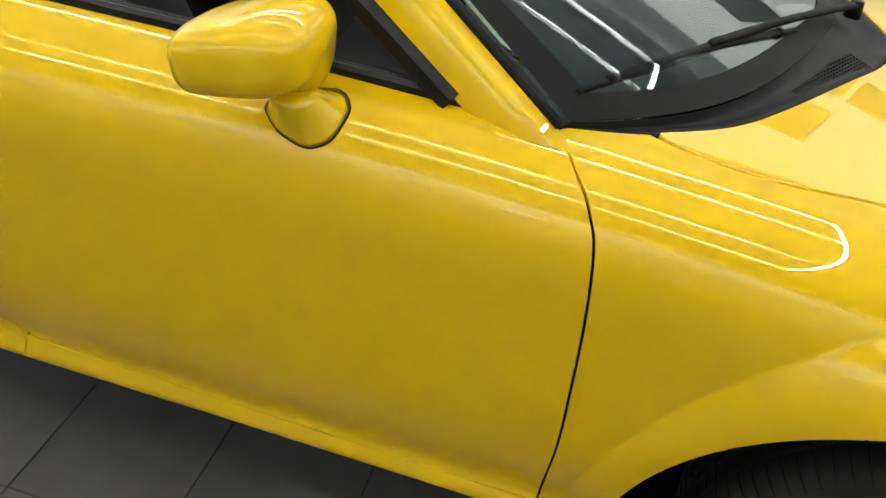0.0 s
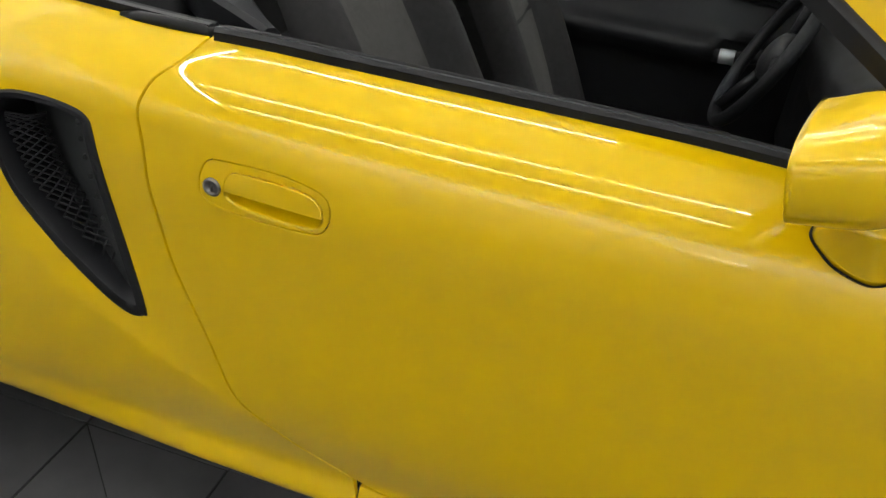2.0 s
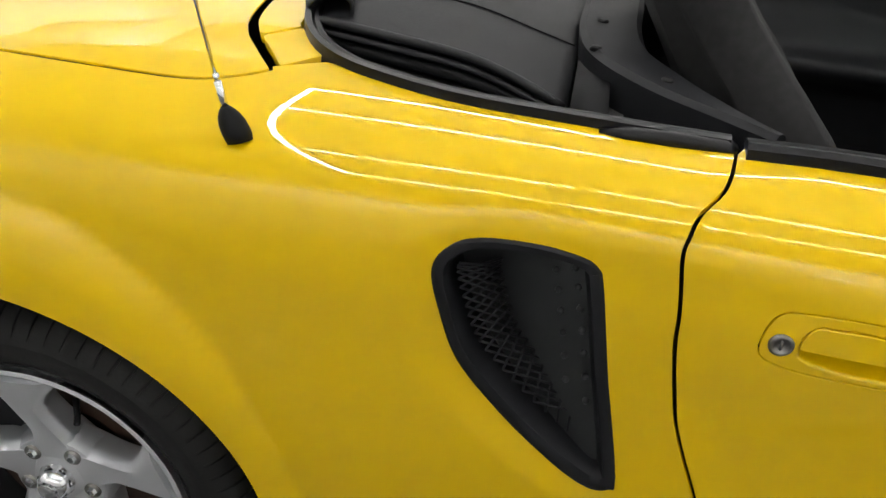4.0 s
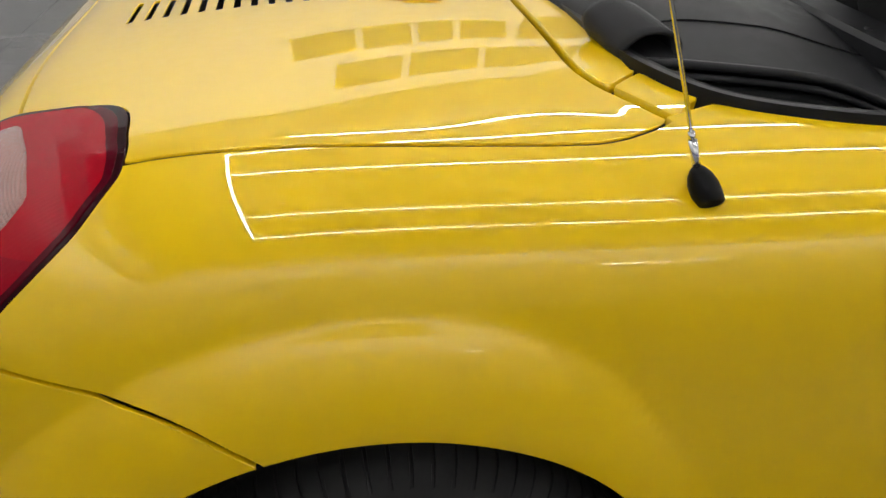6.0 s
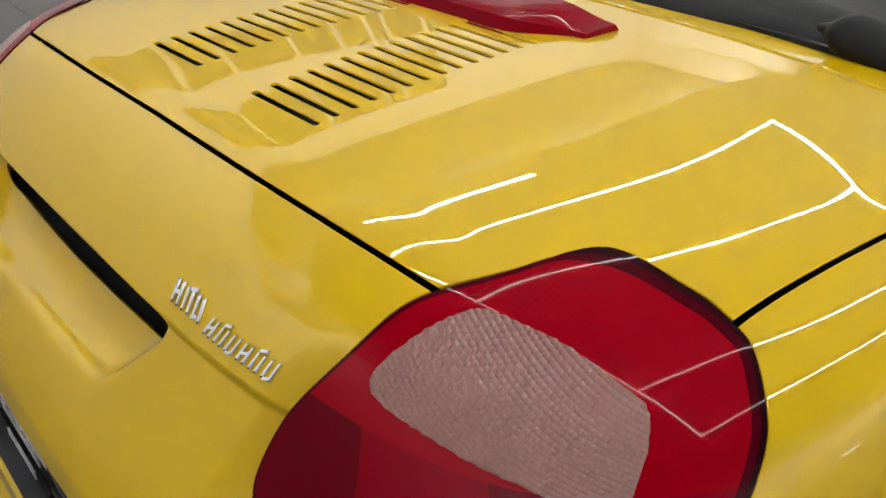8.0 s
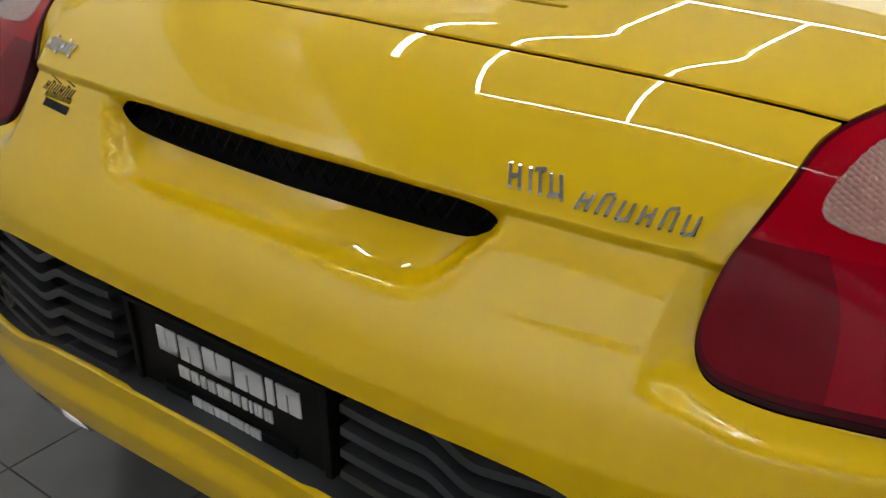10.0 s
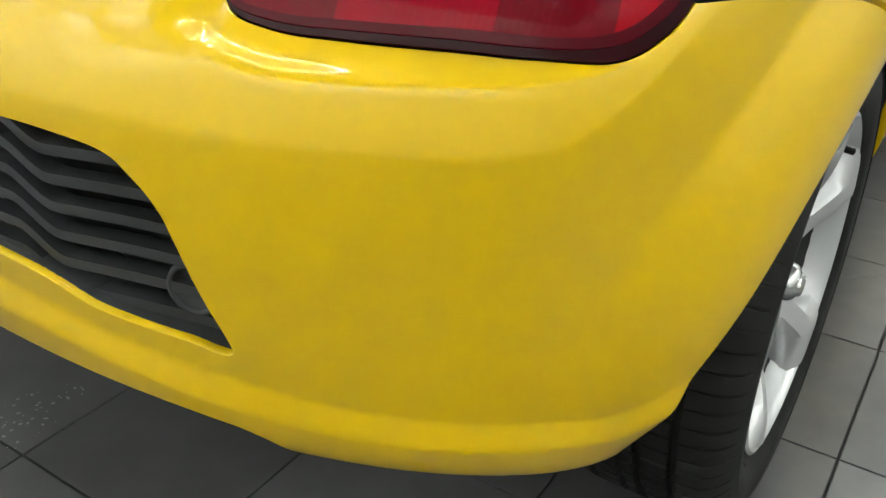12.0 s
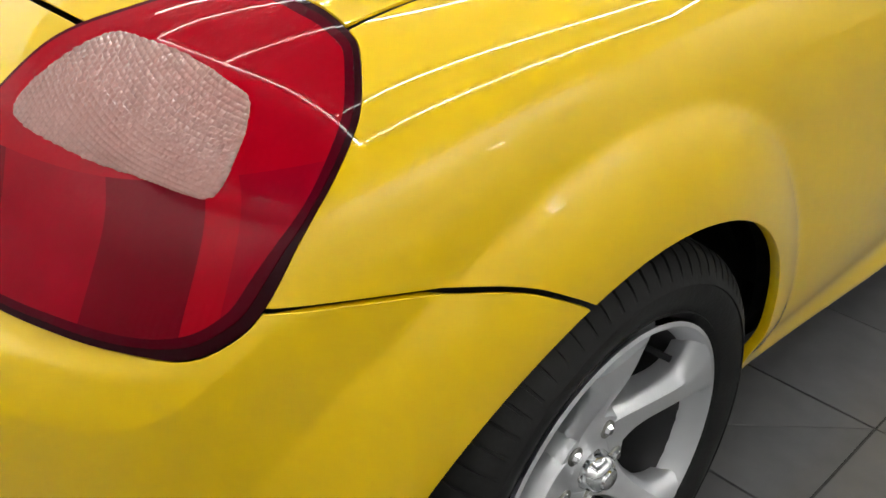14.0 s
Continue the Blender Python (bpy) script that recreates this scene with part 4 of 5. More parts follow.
# belt mouldings along the door tops
for side in (1, -1):
    us = np.linspace(3.72, 5.965, 40)
    q, m = skin(us, np.full(40, 10.13))
    bm = bmesh.new()
    sweep(bm, q * (1, side, 1), [(a * side, b) for a, b in ((.004, -.006), (.007, .001), (.004, .005), (.0015, .004), (-.001, .008), (-.004, .0065), (-.008, .009), (-.012, .0105), (-.014, .009), (-.021, .010), (-.026, .005), (-.028, -.06), (-.02, -.06))])
    auto_smooth(part("belt_moulding", bm, TRIM, right_door if side == 1 else left_door, "black rubber belt moulding"), 25)
    us = np.linspace(6.0, 7.1, 20)
    q = np.vstack([skin(us, 10.15 + .28 * ease(6.7, 7.12, us))[0], [(.305, -.565, .904), (.285, -.53, .908), (.272, -.49, .912), (.268, -.40, .918), (.267, -.25, .925), (.267, -.1, .93), (.267, 0, .931)]])
    run = np.concatenate([[0], np.cumsum(np.linalg.norm(np.diff(q, axis=0), axis=1))])
    q = np.stack([np.interp(np.linspace(0, run[-1], 90), run, q[:, i]) for i in range(3)], -1)
    for _ in range(24):
        q[1:-1] = (q[:-2] + 2 * q[1:-1] + q[2:]) / 4
    bm = bmesh.new()
    sweep(bm, q * (1, side, 1), [(a * side, b) for a, b in ((.003, -.008), (.005, .002), (.001, .007), (-.004, .005), (-.008, .008), (-.016, .007), (-.019, -.05), (-.01, -.05))])
    auto_smooth(part("well_moulding", bm, TRIM, car, "black rubber edge of the soft-top well"), 25)

# aerial on the right rear wing
aerial = new("aerial")
aerial.parent = car
aerial["label"] = "thin rod aerial on a black rubber foot"
q, m = skin(np.array([7.295]), np.array([8.70]))
base = Vector(q[0])
rod = (Vector((-.30, .10, .95))).normalized()
bm = bmesh.new()
side_v = rod.cross(Vector((0, 1, 0))).normalized()
fw = side_v.cross(rod)
lofted = []
for h, a, b in ((-.006, .0145, .0135), (.004, .015, .0140), (.014, .0145, .013), (.023, .0115, .0105), (.029, .0075, .007), (.032, .0045, .0045)):
    lofted.append([base + rod * h + side_v * (a * math.cos(t) - .006 * (1 - h / .034)) + fw * b * math.sin(t) for t in np.linspace(0, 2 * math.pi, 17)[:-1]])
loft(bm, lofted)
part("aerial_foot", bm, BLACK, aerial, "black rubber foot")
bm = bmesh.new()
tube(bm, [base + rod * .03, base + rod * .058], .0042, 10)
tube(bm, [base + rod * .058, base + rod * .066], .0034, 10)
part("aerial_collar", bm, CHROME, aerial)
bm = bmesh.new()
tube(bm, [base + rod * .06, base + rod * .40], .0021, 8)
part("aerial_rod", bm, CHROME, aerial, "bare metal rod")

# high brake light in front of the vents
bm = bmesh.new()
rings = []
for y in np.linspace(-.215, .215, 25):
    k = 1 - ease(.12, .215, abs(y))
    x0, x1 = .045 - .05 * k, .112
    z = float(np.interp(x0, DX, DECK[:, int(np.argmin(abs(DY + abs(y))))]))
    z1 = float(np.interp(x1, DX, DECK[:, int(np.argmin(abs(DY + abs(y))))]))
    rings.append([(x0, y, z - .004), (x0 + .004, y, z + .006 + .010 * k), (x0 + .02, y, z + .009 + .014 * k), (x1 - .012, y, z1 + .008 + .012 * k), (x1, y, z1 - .004)])
loft(bm, rings)
auto_smooth(part("high_brake_light", bm, RED_MID, car, "long red high-level brake light"), 40)
# ---- windscreen, pillars, cowl, wiper, mirrors ----


def glass_point(s, k):
    """Windscreen: s from -1 (right) to 1 (left), k from 0 (foot) to 1 (header)."""
    x0, y0, z0 = 2.225 - .27 * (math.sqrt(s * s + .02) - .141) - .16 * s ** 6, .69 * s, .915 - .008 * s * s
    x1, y1, z1 = 1.42 - .05 * s * s, .575 * s, 1.175
    bulge = .03 * math.sin(math.pi * k) * (1 - .4 * s * s)
    return Vector((x0 + (x1 - x0) * k + bulge * .5, y0 + (y1 - y0) * k, z0 + (z1 - z0) * k + bulge * .5))


windscreen = new("windscreen")
windscreen.parent = car
windscreen["label"] = "raked tinted windscreen with a black border"
bm = bmesh.new()
rows = [[glass_point(-1 + 2 * i / 40, k / 20) for i in range(41)] for k in range(21)]
low = [[q - Vector((.003, 0, .004)) for q in r] for r in rows]
for grid, flip in ((rows, False), (low, True)):
    vs = [[bm.verts.new(q) for q in r] for r in grid]
    for a, b in zip(vs, vs[1:]):
        for i in range(40):
            f = (a[i], a[i + 1], b[i + 1], b[i])
            bm.faces.new(f[::-1] if flip else f)
pane = part("pane", bm, GLASSMAT, windscreen, "tinted glass")
pane.visible_shadow = False
bm = bmesh.new()
border = []
for i in range(41):
    s = -1 + i / 20
    border.append((s, .0, .085 - .035 * (1 - abs(s)) ** .5))
lower_in = [glass_point(s * .985, d) + Vector((0, 0, .0015)) for s, _, d in border]
lower_out = [glass_point(s, 0) + Vector((0, 0, .0015)) for s, _, d in border]
loft(bm, [lower_out, lower_in], False, False)
part("border", bm, BLACK, windscreen, "black printed glass border")
for sg in (-1, 1):
    bm = bmesh.new()
    outer = [glass_point(sg, k / 16) + Vector((0, 0, .0016)) for k in range(17)]
    inner_e = [glass_point(sg * (.955 + .01 * k / 16), k / 16) + Vector((0, 0, .0016)) for k in range(17)]
    loft(bm, [outer, inner_e], False, False)
    part("border", bm, BLACK, windscreen, "black printed glass border")

# A-pillars: yellow outside, black seals on both edges
for sg in (1, -1):
    bm = bmesh.new()
    rings = []
    for k in np.linspace(-.26, 1, 22):
        a = np.array((1.70 - .45 * k, -.716 + .116 * k, .900 + .27 * k))
        b = np.array((1.815 - .425 * k, -.708 + .118 * k, .905 + .268 * k))
        ring = [a + (0, .012, -.010), a, a * .62 + b * .38 + (.008, -.0155, .010), a * .38 + b * .62 + (.010, -.014, .014), b, b + (-.008, .02, -.016), (a + b) / 2 + (-.01, .05, -.035)]
        rings.append([Vector(q * (1, sg, 1)) for q in ring])
    loft(bm, rings)
    auto_smooth(part("pillar", bm, PAINT, car, "yellow windscreen pillar"), 50)
    bm = bmesh.new()
    path = [np.array((1.715 - .45 * k, -.714 + .116 * k, .896 + .27 * k)) * (1, sg, 1) for k in np.linspace(.06, 1, 14)]
    sweep(bm, path, [(x * sg, y) for x, y in ((.012, -.012), (.013, .004), (.004, .010), (-.006, .006), (-.012, .004), (-.018, -.002), (-.019, -.02), (-.004, -.02))])
    auto_smooth(part("pillar_seal", bm, TRIM, car, "black rubber pillar seal"), 30)
    bm = bmesh.new()
    path = [np.array((1.818 - .425 * k, -.702 + .118 * k, .909 + .268 * k)) * (1, sg, 1) for k in np.linspace(-.01, 1, 14)]
    sweep(bm, path, [(x * sg, y) for x, y in ((.004, -.004), (.004, .003), (-.004, .005), (-.010, .002), (-.010, -.006))])
    part("glass_trim", bm, BLACK, car, "black windscreen trim")
bm = bmesh.new()
sweep(bm, [(1.335 - .02 * (y / .58) ** 2, y, 1.178) for y in np.linspace(-.585, .585, 15)], [(-.07, -.02), (-.075, .01), (-.02, .03), (.06, .012), (.075, -.01), (.0, -.03)])
auto_smooth(part("header_rail", bm, BLACK, car, "black windscreen header"), 40)

# cowl between glass and bonnet, with a vent grille and wiper
cowl = new("cowl")
cowl.parent = car
cowl["label"] = "black plastic cowl under the windscreen"
HOOD_EDGE = curve2([(3.62, 10.08), (3.45, 10.2), (3.30, 10.34), (3.02, 10.69), (2.80, 11.12), (2.53, 11.76), (2.29, 12.36), (2.16, 13)], False, 6)
he, hn = skin(HOOD_EDGE[:, 0], HOOD_EDGE[:, 1])
he = np.vstack([he, (he * (1, -1, 1))[-2::-1]])
m = len(he)
bm = bmesh.new()
rings = []
for k, (t, dz) in enumerate(((0, -.035), (0, -.003), (.12, -.006), (.3, -.020), (.55, -.030), (.8, -.026), (.96, -.010), (1.0, -.004))):
    ring = []
    for i in range(m):
        s = -1 + 2 * i / (m - 1)
        s = math.copysign(abs(s) ** .8, s)
        g = glass_point(s, .0)
        h = Vector(he[i]) - Vector((.004, 0, 0))
        q = h.lerp(g, t)
        q.z += dz * .6 * (1 - .75 * abs(s) ** 6)
        ring.append(q)
    rings.append(ring)
loft(bm, rings, False, False)
part("cowl_panel", bm, GREYPLASTIC, cowl)
bm = bmesh.new()
for i in range(8):
    a, b = Vector((2.156 - .0042 * i, -.392 + .0066 * i, .884)), Vector((2.276 - .0042 * i, -.186 + .0066 * i, .887))
    sweep(bm, [a, b], [(.002, 0), (.002, .005), (-.002, .005), (-.002, 0)])
for j in range(22):
    k = j / 21
    a = Vector((2.156, -.392, .885)).lerp(Vector((2.276, -.186, .888)), k)
    sweep(bm, [a, a + Vector((-.029, .046, 0))], [(.0016, 0), (.0016, .004), (-.0016, .004), (-.0016, 0)])
part("vent_grille", bm, BLACK, cowl, "fine black vent grille", smooth=False)
for q in ((1.968, -.594, .879), (2.118, -.433, .876)):
    bm = bmesh.new()
    bmesh.ops.create_cone(bm, segments=16, radius1=.011, radius2=.009, depth=.008, cap_ends=True, matrix=Matrix.Translation(q))
    part("cowl_plug", bm, BLACK, cowl)


def wiper(tip, elbow, root):
    w = new("wiper")
    w.parent = car
    w["label"] = "black windscreen wiper"
    tip, elbow, root = Vector(tip), Vector(elbow), Vector(root)
    up = Vector((.35, 0, .94))
    bm = bmesh.new()
    sweep(bm, [tip, tip.lerp(elbow, .5) + up * .003, elbow], [(.004, 0), (.003, .006), (-.003, .006), (-.004, 0)], up)
    part("blade", bm, BLACK, w)
    bm = bmesh.new()
    d = elbow - tip
    pts = [tip + d * .12 + up * .010, tip + d * .3 + up * .016, tip + d * .5 + up * .022, tip + d * .7 + up * .016, tip + d * .9 + up * .010]
    sweep(bm, pts, [(.006, -.003), (.005, .003), (-.005, .003), (-.006, -.003)], up)
    for f in (.12, .3, .7, .9):
        c = tip + d * f
        sweep(bm, [c - d * .012 + up * .004, c + d * .012 + up * .004], [(.007, 0), (.006, .010), (-.006, .010), (-.007, 0)], up)
    part("bridge", bm, BLACK, w)
    bm = bmesh.new()
    mid = tip + d * .5 + up * .026
    sweep(bm, smooth_path([mid, mid.lerp(root, .4) + up * .012, mid.lerp(root, .8) + up * .012, root + up * .006], 4), [(.006, -.002), (.005, .005), (-.005, .005), (-.006, -.002)], up)
    part("arm", bm, BLACK, w)
    bm = bmesh.new()
    bmesh.ops.create_cone(bm, segments=18, radius1=.016, radius2=.012, depth=.03, cap_ends=True, matrix=Matrix.Translation(root))
    part("pivot", bm, BLACK, w)


wiper((1.829, -.662, .934), (2.130, -.217, .930), (2.262, .02, .922))
wiper((2.14, .07, .952), (2.10, .50, .934), (2.00, .60, .925))

# door mirrors
for sg in (1, -1):
    mirror = new("door_mirror")
    mirror.parent = right_door if sg == 1 else left_door
    mirror["label"] = "yellow door mirror"
    foot = on_skin(MIRROR_LOOP, 0)
    bm = bmesh.new()
    c = foot.mean(0)
    neck_c = np.array((1.508, -.804, .908))
    rings = [foot + (foot - c) * .035, foot + (foot - c) * .035 + np.array((0, -.002, .002)), foot * 1.0 + np.array((0, -.003, .003))]
    loft(bm, [r * (1, sg, 1) for r in rings], True, False)
    part("mirror_gasket", bm, BLACK, mirror, "black rubber gasket")
    bm = bmesh.new()
    rings = []
    for k in np.linspace(0, 1, 9):
        r = foot + (neck_c - c) * k
        r = r.mean(0) + (r - r.mean(0)) * (1 - .42 * k - .05 * math.sin(math.pi * k))
        r[:, 2] += k * (.5 * (r[:, 2].mean() - r[:, 2]))
        r[:, 1] -= .002
        rings.append(r * (1, sg, 1))
    loft(bm, rings, True, True)
    part("mirror_foot", bm, PAINT, mirror)
    # housing: a rounded box, open to the rear
    bm = bmesh.new()
    rings = []
    cx, cy, cz = 1.408, -.818, .966
    for k in np.linspace(0, 1, 22):
        f = max(0, 1 - k ** 4.2) ** (1 / 2.4)
        ring = []
        for a in np.linspace(0, 2 * math.pi, 49)[:-1]:
            ca, sa = math.cos(a), math.sin(a)
            e = 2 / 3.0
            yy = math.copysign(abs(ca) ** e, ca)
            zz = math.copysign(abs(sa) ** e, sa)
            ry = .090
            y = cy + ry * yy * (.45 + .55 * f) * (1 if k < .99 else .05) * (f if k > .6 else 1) ** .5 + .012 * k
            hz = .050 * (1 - .10 * max(0, -yy)) * (1 if zz < 0 else .70 + .33 * ease(-.1, .6, k))
            z = cz + hz * zz * f * (1 if zz > 0 else (1.16 + .66 * ease(-.3, .7, yy) * ease(.2, .75, k))) + .012 * k
            x = cx + .138 * k + (.046 - .024 * (1 - yy) - .22 * (z - cz)) * (1 - k)
            ring.append((x, y * sg, z))
        rings.append(ring)
    first = rings[0]
    c0 = np.mean(first, 0)
    lip = [tuple(c0 + (np.array(q) - c0) * .95) for q in first]
    back = [tuple(np.array(q) + (.014, 0, 0)) for q in lip]
    loft(bm, [back, lip, first] + rings[1:], True, False)
    part("mirror_housing", bm, PAINT, mirror)
    bm = bmesh.new()
    loft(bm, [back, [tuple(c0 + (np.array(q) - c0) * .05 + (.010, 0, 0)) for q in back]], True, False)
    part("mirror_glass", bm, CHROME, mirror, "mirror glass")
# ---- wheels ----


def wheel_meshes():
    """Meshes of one wheel about the origin, its face towards -y."""
    made = {}
    # tyre with grooved tread and cut shoulder blocks
    prof = [(-.055, .200), (-.085, .206), (-.094, .2145), (-.0955, .216), (-.0935, .2175), (-.100, .2275), (-.104, .244), (-.1025, .2535), (-.1045, .2545), (-.1035, .2565), (-.1005, .262), (-.094, .274), (-.086, .283), (-.076, .289), (-.052, .2925), (-.050, .285), (-.044, .285), (-.042, .293),
            (-.016, .2935), (-.014, .285), (-.007, .285), (-.005, .2935), (.005, .2935), (.007, .285), (.014, .285), (.016, .2935), (.042, .293), (.044, .285), (.050, .285), (.052, .2925), (.076, .289), (.092, .276), (.104, .245), (.085, .206), (.055, .2)]
    rings = []
    blocks = 80
    for b in range(blocks):
        for k, cut in ((0, 0), (.80, 0), (.83, 1), (.97, 1)):
            a = 2 * math.pi * (b + k) / blocks
            ring = []
            for y, r in prof:
                edge = ease(.052, .080, abs(y)) * ease(.262, .280, r)
                rr = r - .005 * cut * edge - (.003 * cut if r > .29 and abs(y) < .045 else 0)
                t = a + .10 * abs(y) * (1 if y < 0 else -1)
                ring.append((rr * math.cos(t), y, rr * math.sin(t)))
            rings.append(ring)
    rings.append(rings[0])
    bm = bmesh.new()
    loft(bm, rings, False, False)
    made["tyre"] = (bm, RUBBER, "black road tyre")
    bm = bmesh.new()
    lathe(bm, [(-.088, .2), (-.094, .205), (-.096, .2), (-.092, .195), (-.080, .190), (-.070, .186), (-.062, .185)], 72)
    made["rim"] = (bm, ALLOY, "silver alloy rim")
    # barrel behind the spokes: its shade is put into the colour
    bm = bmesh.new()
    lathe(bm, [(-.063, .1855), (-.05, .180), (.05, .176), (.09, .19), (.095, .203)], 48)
    made["barrel"] = (bm, BARREL, "wheel barrel, coloured near-black for the shade behind the spokes")
    # five broad spokes
    bm = bmesh.new()
    for i in range(5):
        a = 2 * math.pi * i / 5 - radians(23.7)
        rings = []
        for k in np.linspace(0, 1, 21):
            r = .035 + .157 * k
            w = .0225 + .034 * max(0, 1 - k / .46) ** 2 + .050 * max(0, (k - .62) / .38) ** 2
            y = -.058 - .032 * ease(.1, .9, k) + .008 * (1 - k)
            th = .030 - .012 * k
            f = .62 - .12 * ease(.6, 1, k)
            sec = [(-w, .013), (-w * .92, .004), (-w * f, -.008), (-w * .30, -.0092), (w * .30, -.0092), (w * f, -.008), (w * .92, .004), (w, .013), (w * .88, .014 + th), (-w * .88, .014 + th)]
            ring = []
            for s, d in sec:
                q = Vector((r, y + d, s))
                ring.append(Matrix.Rotation(a, 3, "Y") @ q)
            rings.append(ring)
        loft(bm, rings)
    made["spokes"] = (bm, ALLOY, "five broad silver spokes")
    bm = bmesh.new()
    lathe(bm, [(-.062, 0), (-.062, .028), (-.058, .036), (-.060, .05), (-.058, .066), (-.045, .075), (-.02, .075)], 48)
    made["hub"] = (bm, ALLOY, "")
    bm = bmesh.new()
    lathe(bm, [(-.090, 0), (-.091, .011), (-.0895, .0135), (-.086, .0145), (-.0845, .0175), (-.080, .0225), (-.066, .0265), (-.052, .028)], 10)
    made["centre_cap"] = (bm, CHROME, "chrome centre cap")
    bm = bmesh.new()
    lathe(bm, [(.02, .07), (-.002, .07), (-.002, .150), (.018, .150), (.018, .07)], 48)
    made["brake_disc"] = (bm, RUST, "rusty brake disc")
    bm = bmesh.new()
    rings = []
    for k in np.linspace(0, 1, 9):
        a = radians(120 + 70 * k)
        rings.append([(r * math.cos(a), y, r * math.sin(a)) for r, y in ((.085, -.022), (.14, -.022), (.148, -.012), (.148, .03), (.085, .03))])
    loft(bm, rings)
    made["caliper"] = (bm, GREYPLASTIC, "grey brake caliper")
    bm = bmesh.new()
    lathe(bm, [(.03, 0.0), (.03, .19)], 40)
    made["backing_plate"] = (bm, BLACK, "")
    return made


def nut_mesh():
    bm = bmesh.new()
    prof = [(-.078, 0), (-.078, .005), (-.074, .0075), (-.070, .0085), (-.055, .0085)]
    rings = []
    for i in range(7):
        a = math.pi * i / 3
        rings.append([(r * math.cos(a), y, r * math.sin(a)) for y, r in prof])
    loft(bm, rings, False, False)
    return bm


first = None
for x, sg in ((0.0, 1), (2.45, 1), (0.0, -1), (2.45, -1)):
    place = Matrix.Translation((x, -.676 * sg, .2935)) @ (Matrix.Rotation(math.pi, 4, "Z") if sg < 0 else Matrix()) @ Matrix.Rotation(radians(0 if x < 1 else 31), 4, "Y")
    wheel = new("wheel")
    wheel.parent = car
    wheel["label"] = "five-spoke silver alloy wheel"
    wheel.matrix_local = place
    if first is None:
        first = wheel
        for name, (bm, mat, label) in wheel_meshes().items():
            ob = part(name, bm, mat, wheel, label)
            auto_smooth(ob, 40 if name != "tyre" else 28)
        nut = part("wheel_nut", nut_mesh(), CHROME, wheel, smooth=False)
        for i in range(5):
            a = 2 * math.pi * i / 5 + radians(59.7)
            ob = nut if i == 0 else new("wheel_nut", nut.data)
            ob.parent = wheel
            ob.location = (.050 * math.cos(a), .012, .050 * math.sin(a))
            bm = bmesh.new()
            bmesh.ops.create_cone(bm, segments=20, radius1=.0120, radius2=.0120, depth=.004, cap_ends=True, matrix=Matrix.Rotation(math.pi / 2, 4, "X"))
            seat = part("nut_seat", bm, LOCKMETAL, wheel)
            seat.location = (.050 * math.cos(a), -.0590, .050 * math.sin(a))
        bm = bmesh.new()
        tube(bm, [(.05, -.070, .158), (.062, -.088, .150), (.068, -.100, .146)], .0042, 8)
        part("valve", bm, BLACK, wheel, "black valve stem")
    else:
        for o in first.children:
            twin = new(o.name.split(".")[0], o.data)
            twin.parent = wheel
            twin.matrix_local = o.matrix_local
            if "label" in o:
                twin["label"] = o["label"]
# ---- tail: grille, number plate panel, badges, exhaust ----


def skin_frame(u, v):
    """Place and axes on the skin: along to the right of someone facing it from behind, up, out."""
    uu = 2 * LAST_U - u if u > LAST_U else u
    p, n = skin(np.array([uu, uu]), np.array([v, v + .02]))
    q, w, up = p[0].copy(), n[0].copy(), p[1] - p[0]
    if u > LAST_U:
        q[1], w[1], up[1] = -q[1], -w[1], -up[1]
    w = Vector(w).normalized()
    up = Vector(up)
    up = (up - w * up.dot(w)).normalized()
    return Vector(q), up.cross(w).normalized(), up, w


def u_at(y, v):
    """The u on the tail at which the skin has this y."""
    us = np.linspace(10.5, LAST_U, 300)
    ys = skin(us, np.full(300, v))[0][:, 1]
    u = float(np.interp(-abs(y), ys, us))
    return u if y <= 0 else 2 * LAST_U - u


def raised(name, y, v, w, h, mat, parent, slant=0.0, thick=.003, z0=0.0, cut=0.0):
    """A small raised plain shape on the tail: a slanted block with bevelled edges."""
    q, s, t, o = skin_frame(u_at(y, v), v)
    bm = bmesh.new()
    rings = []
    for d, k in ((z0 - .001, 1), (z0 + thick * .6, 1), (z0 + thick, .82)):
        rings.append([q + o * d + s * (a * w / 2 * k + b * slant * h / 2) + t * (b * h / 2 * k) for a, b in ((-1, -1), (1 - cut, -1), (1, 1), (-1 + cut, 1))])
    loft(bm, rings)
    return part(name, bm, mat, parent, smooth=False)


def badge(name, label, items, mat, parent):
    e = new(name)
    e.parent = parent
    e["label"] = label
    for i, (y, v, w, h, slant, cut) in enumerate(items):
        raised("badge_block", y, v, w, h, mat, e, slant, .0006 if mat is BLACK else .003, cut=cut)


def strokes(y, v, n, step, h, slant):
    """Narrow upright bars in pairs with a cross bar, as plain shapes."""
    rows = []
    for i in range(n):
        c = y - step * i
        rows += [(c + step * .26, v, step * .17, h, slant, 0), (c - step * .22, v, step * .17, h, slant, 0), (c, v + (.0, .13, -.11)[i % 3], step * .56, h * .20, slant, 0)]
    return rows


badge("model_badge", "small chrome badge of plain bars on the boot lip", strokes(-.254, 8.98, 3, .0185, .023, -.1), CHROME, car)
badge("model_badge", "slanted chrome badge of plain bars on the boot lip", strokes(-.318, 8.90, 6, .0165, .0155, .45), CHROME, car)
badge("maker_badge", "small chrome badge of plain bars on the boot lip", strokes(.396, 9.02, 6, .0098, .0165, 0), CHROME, car)
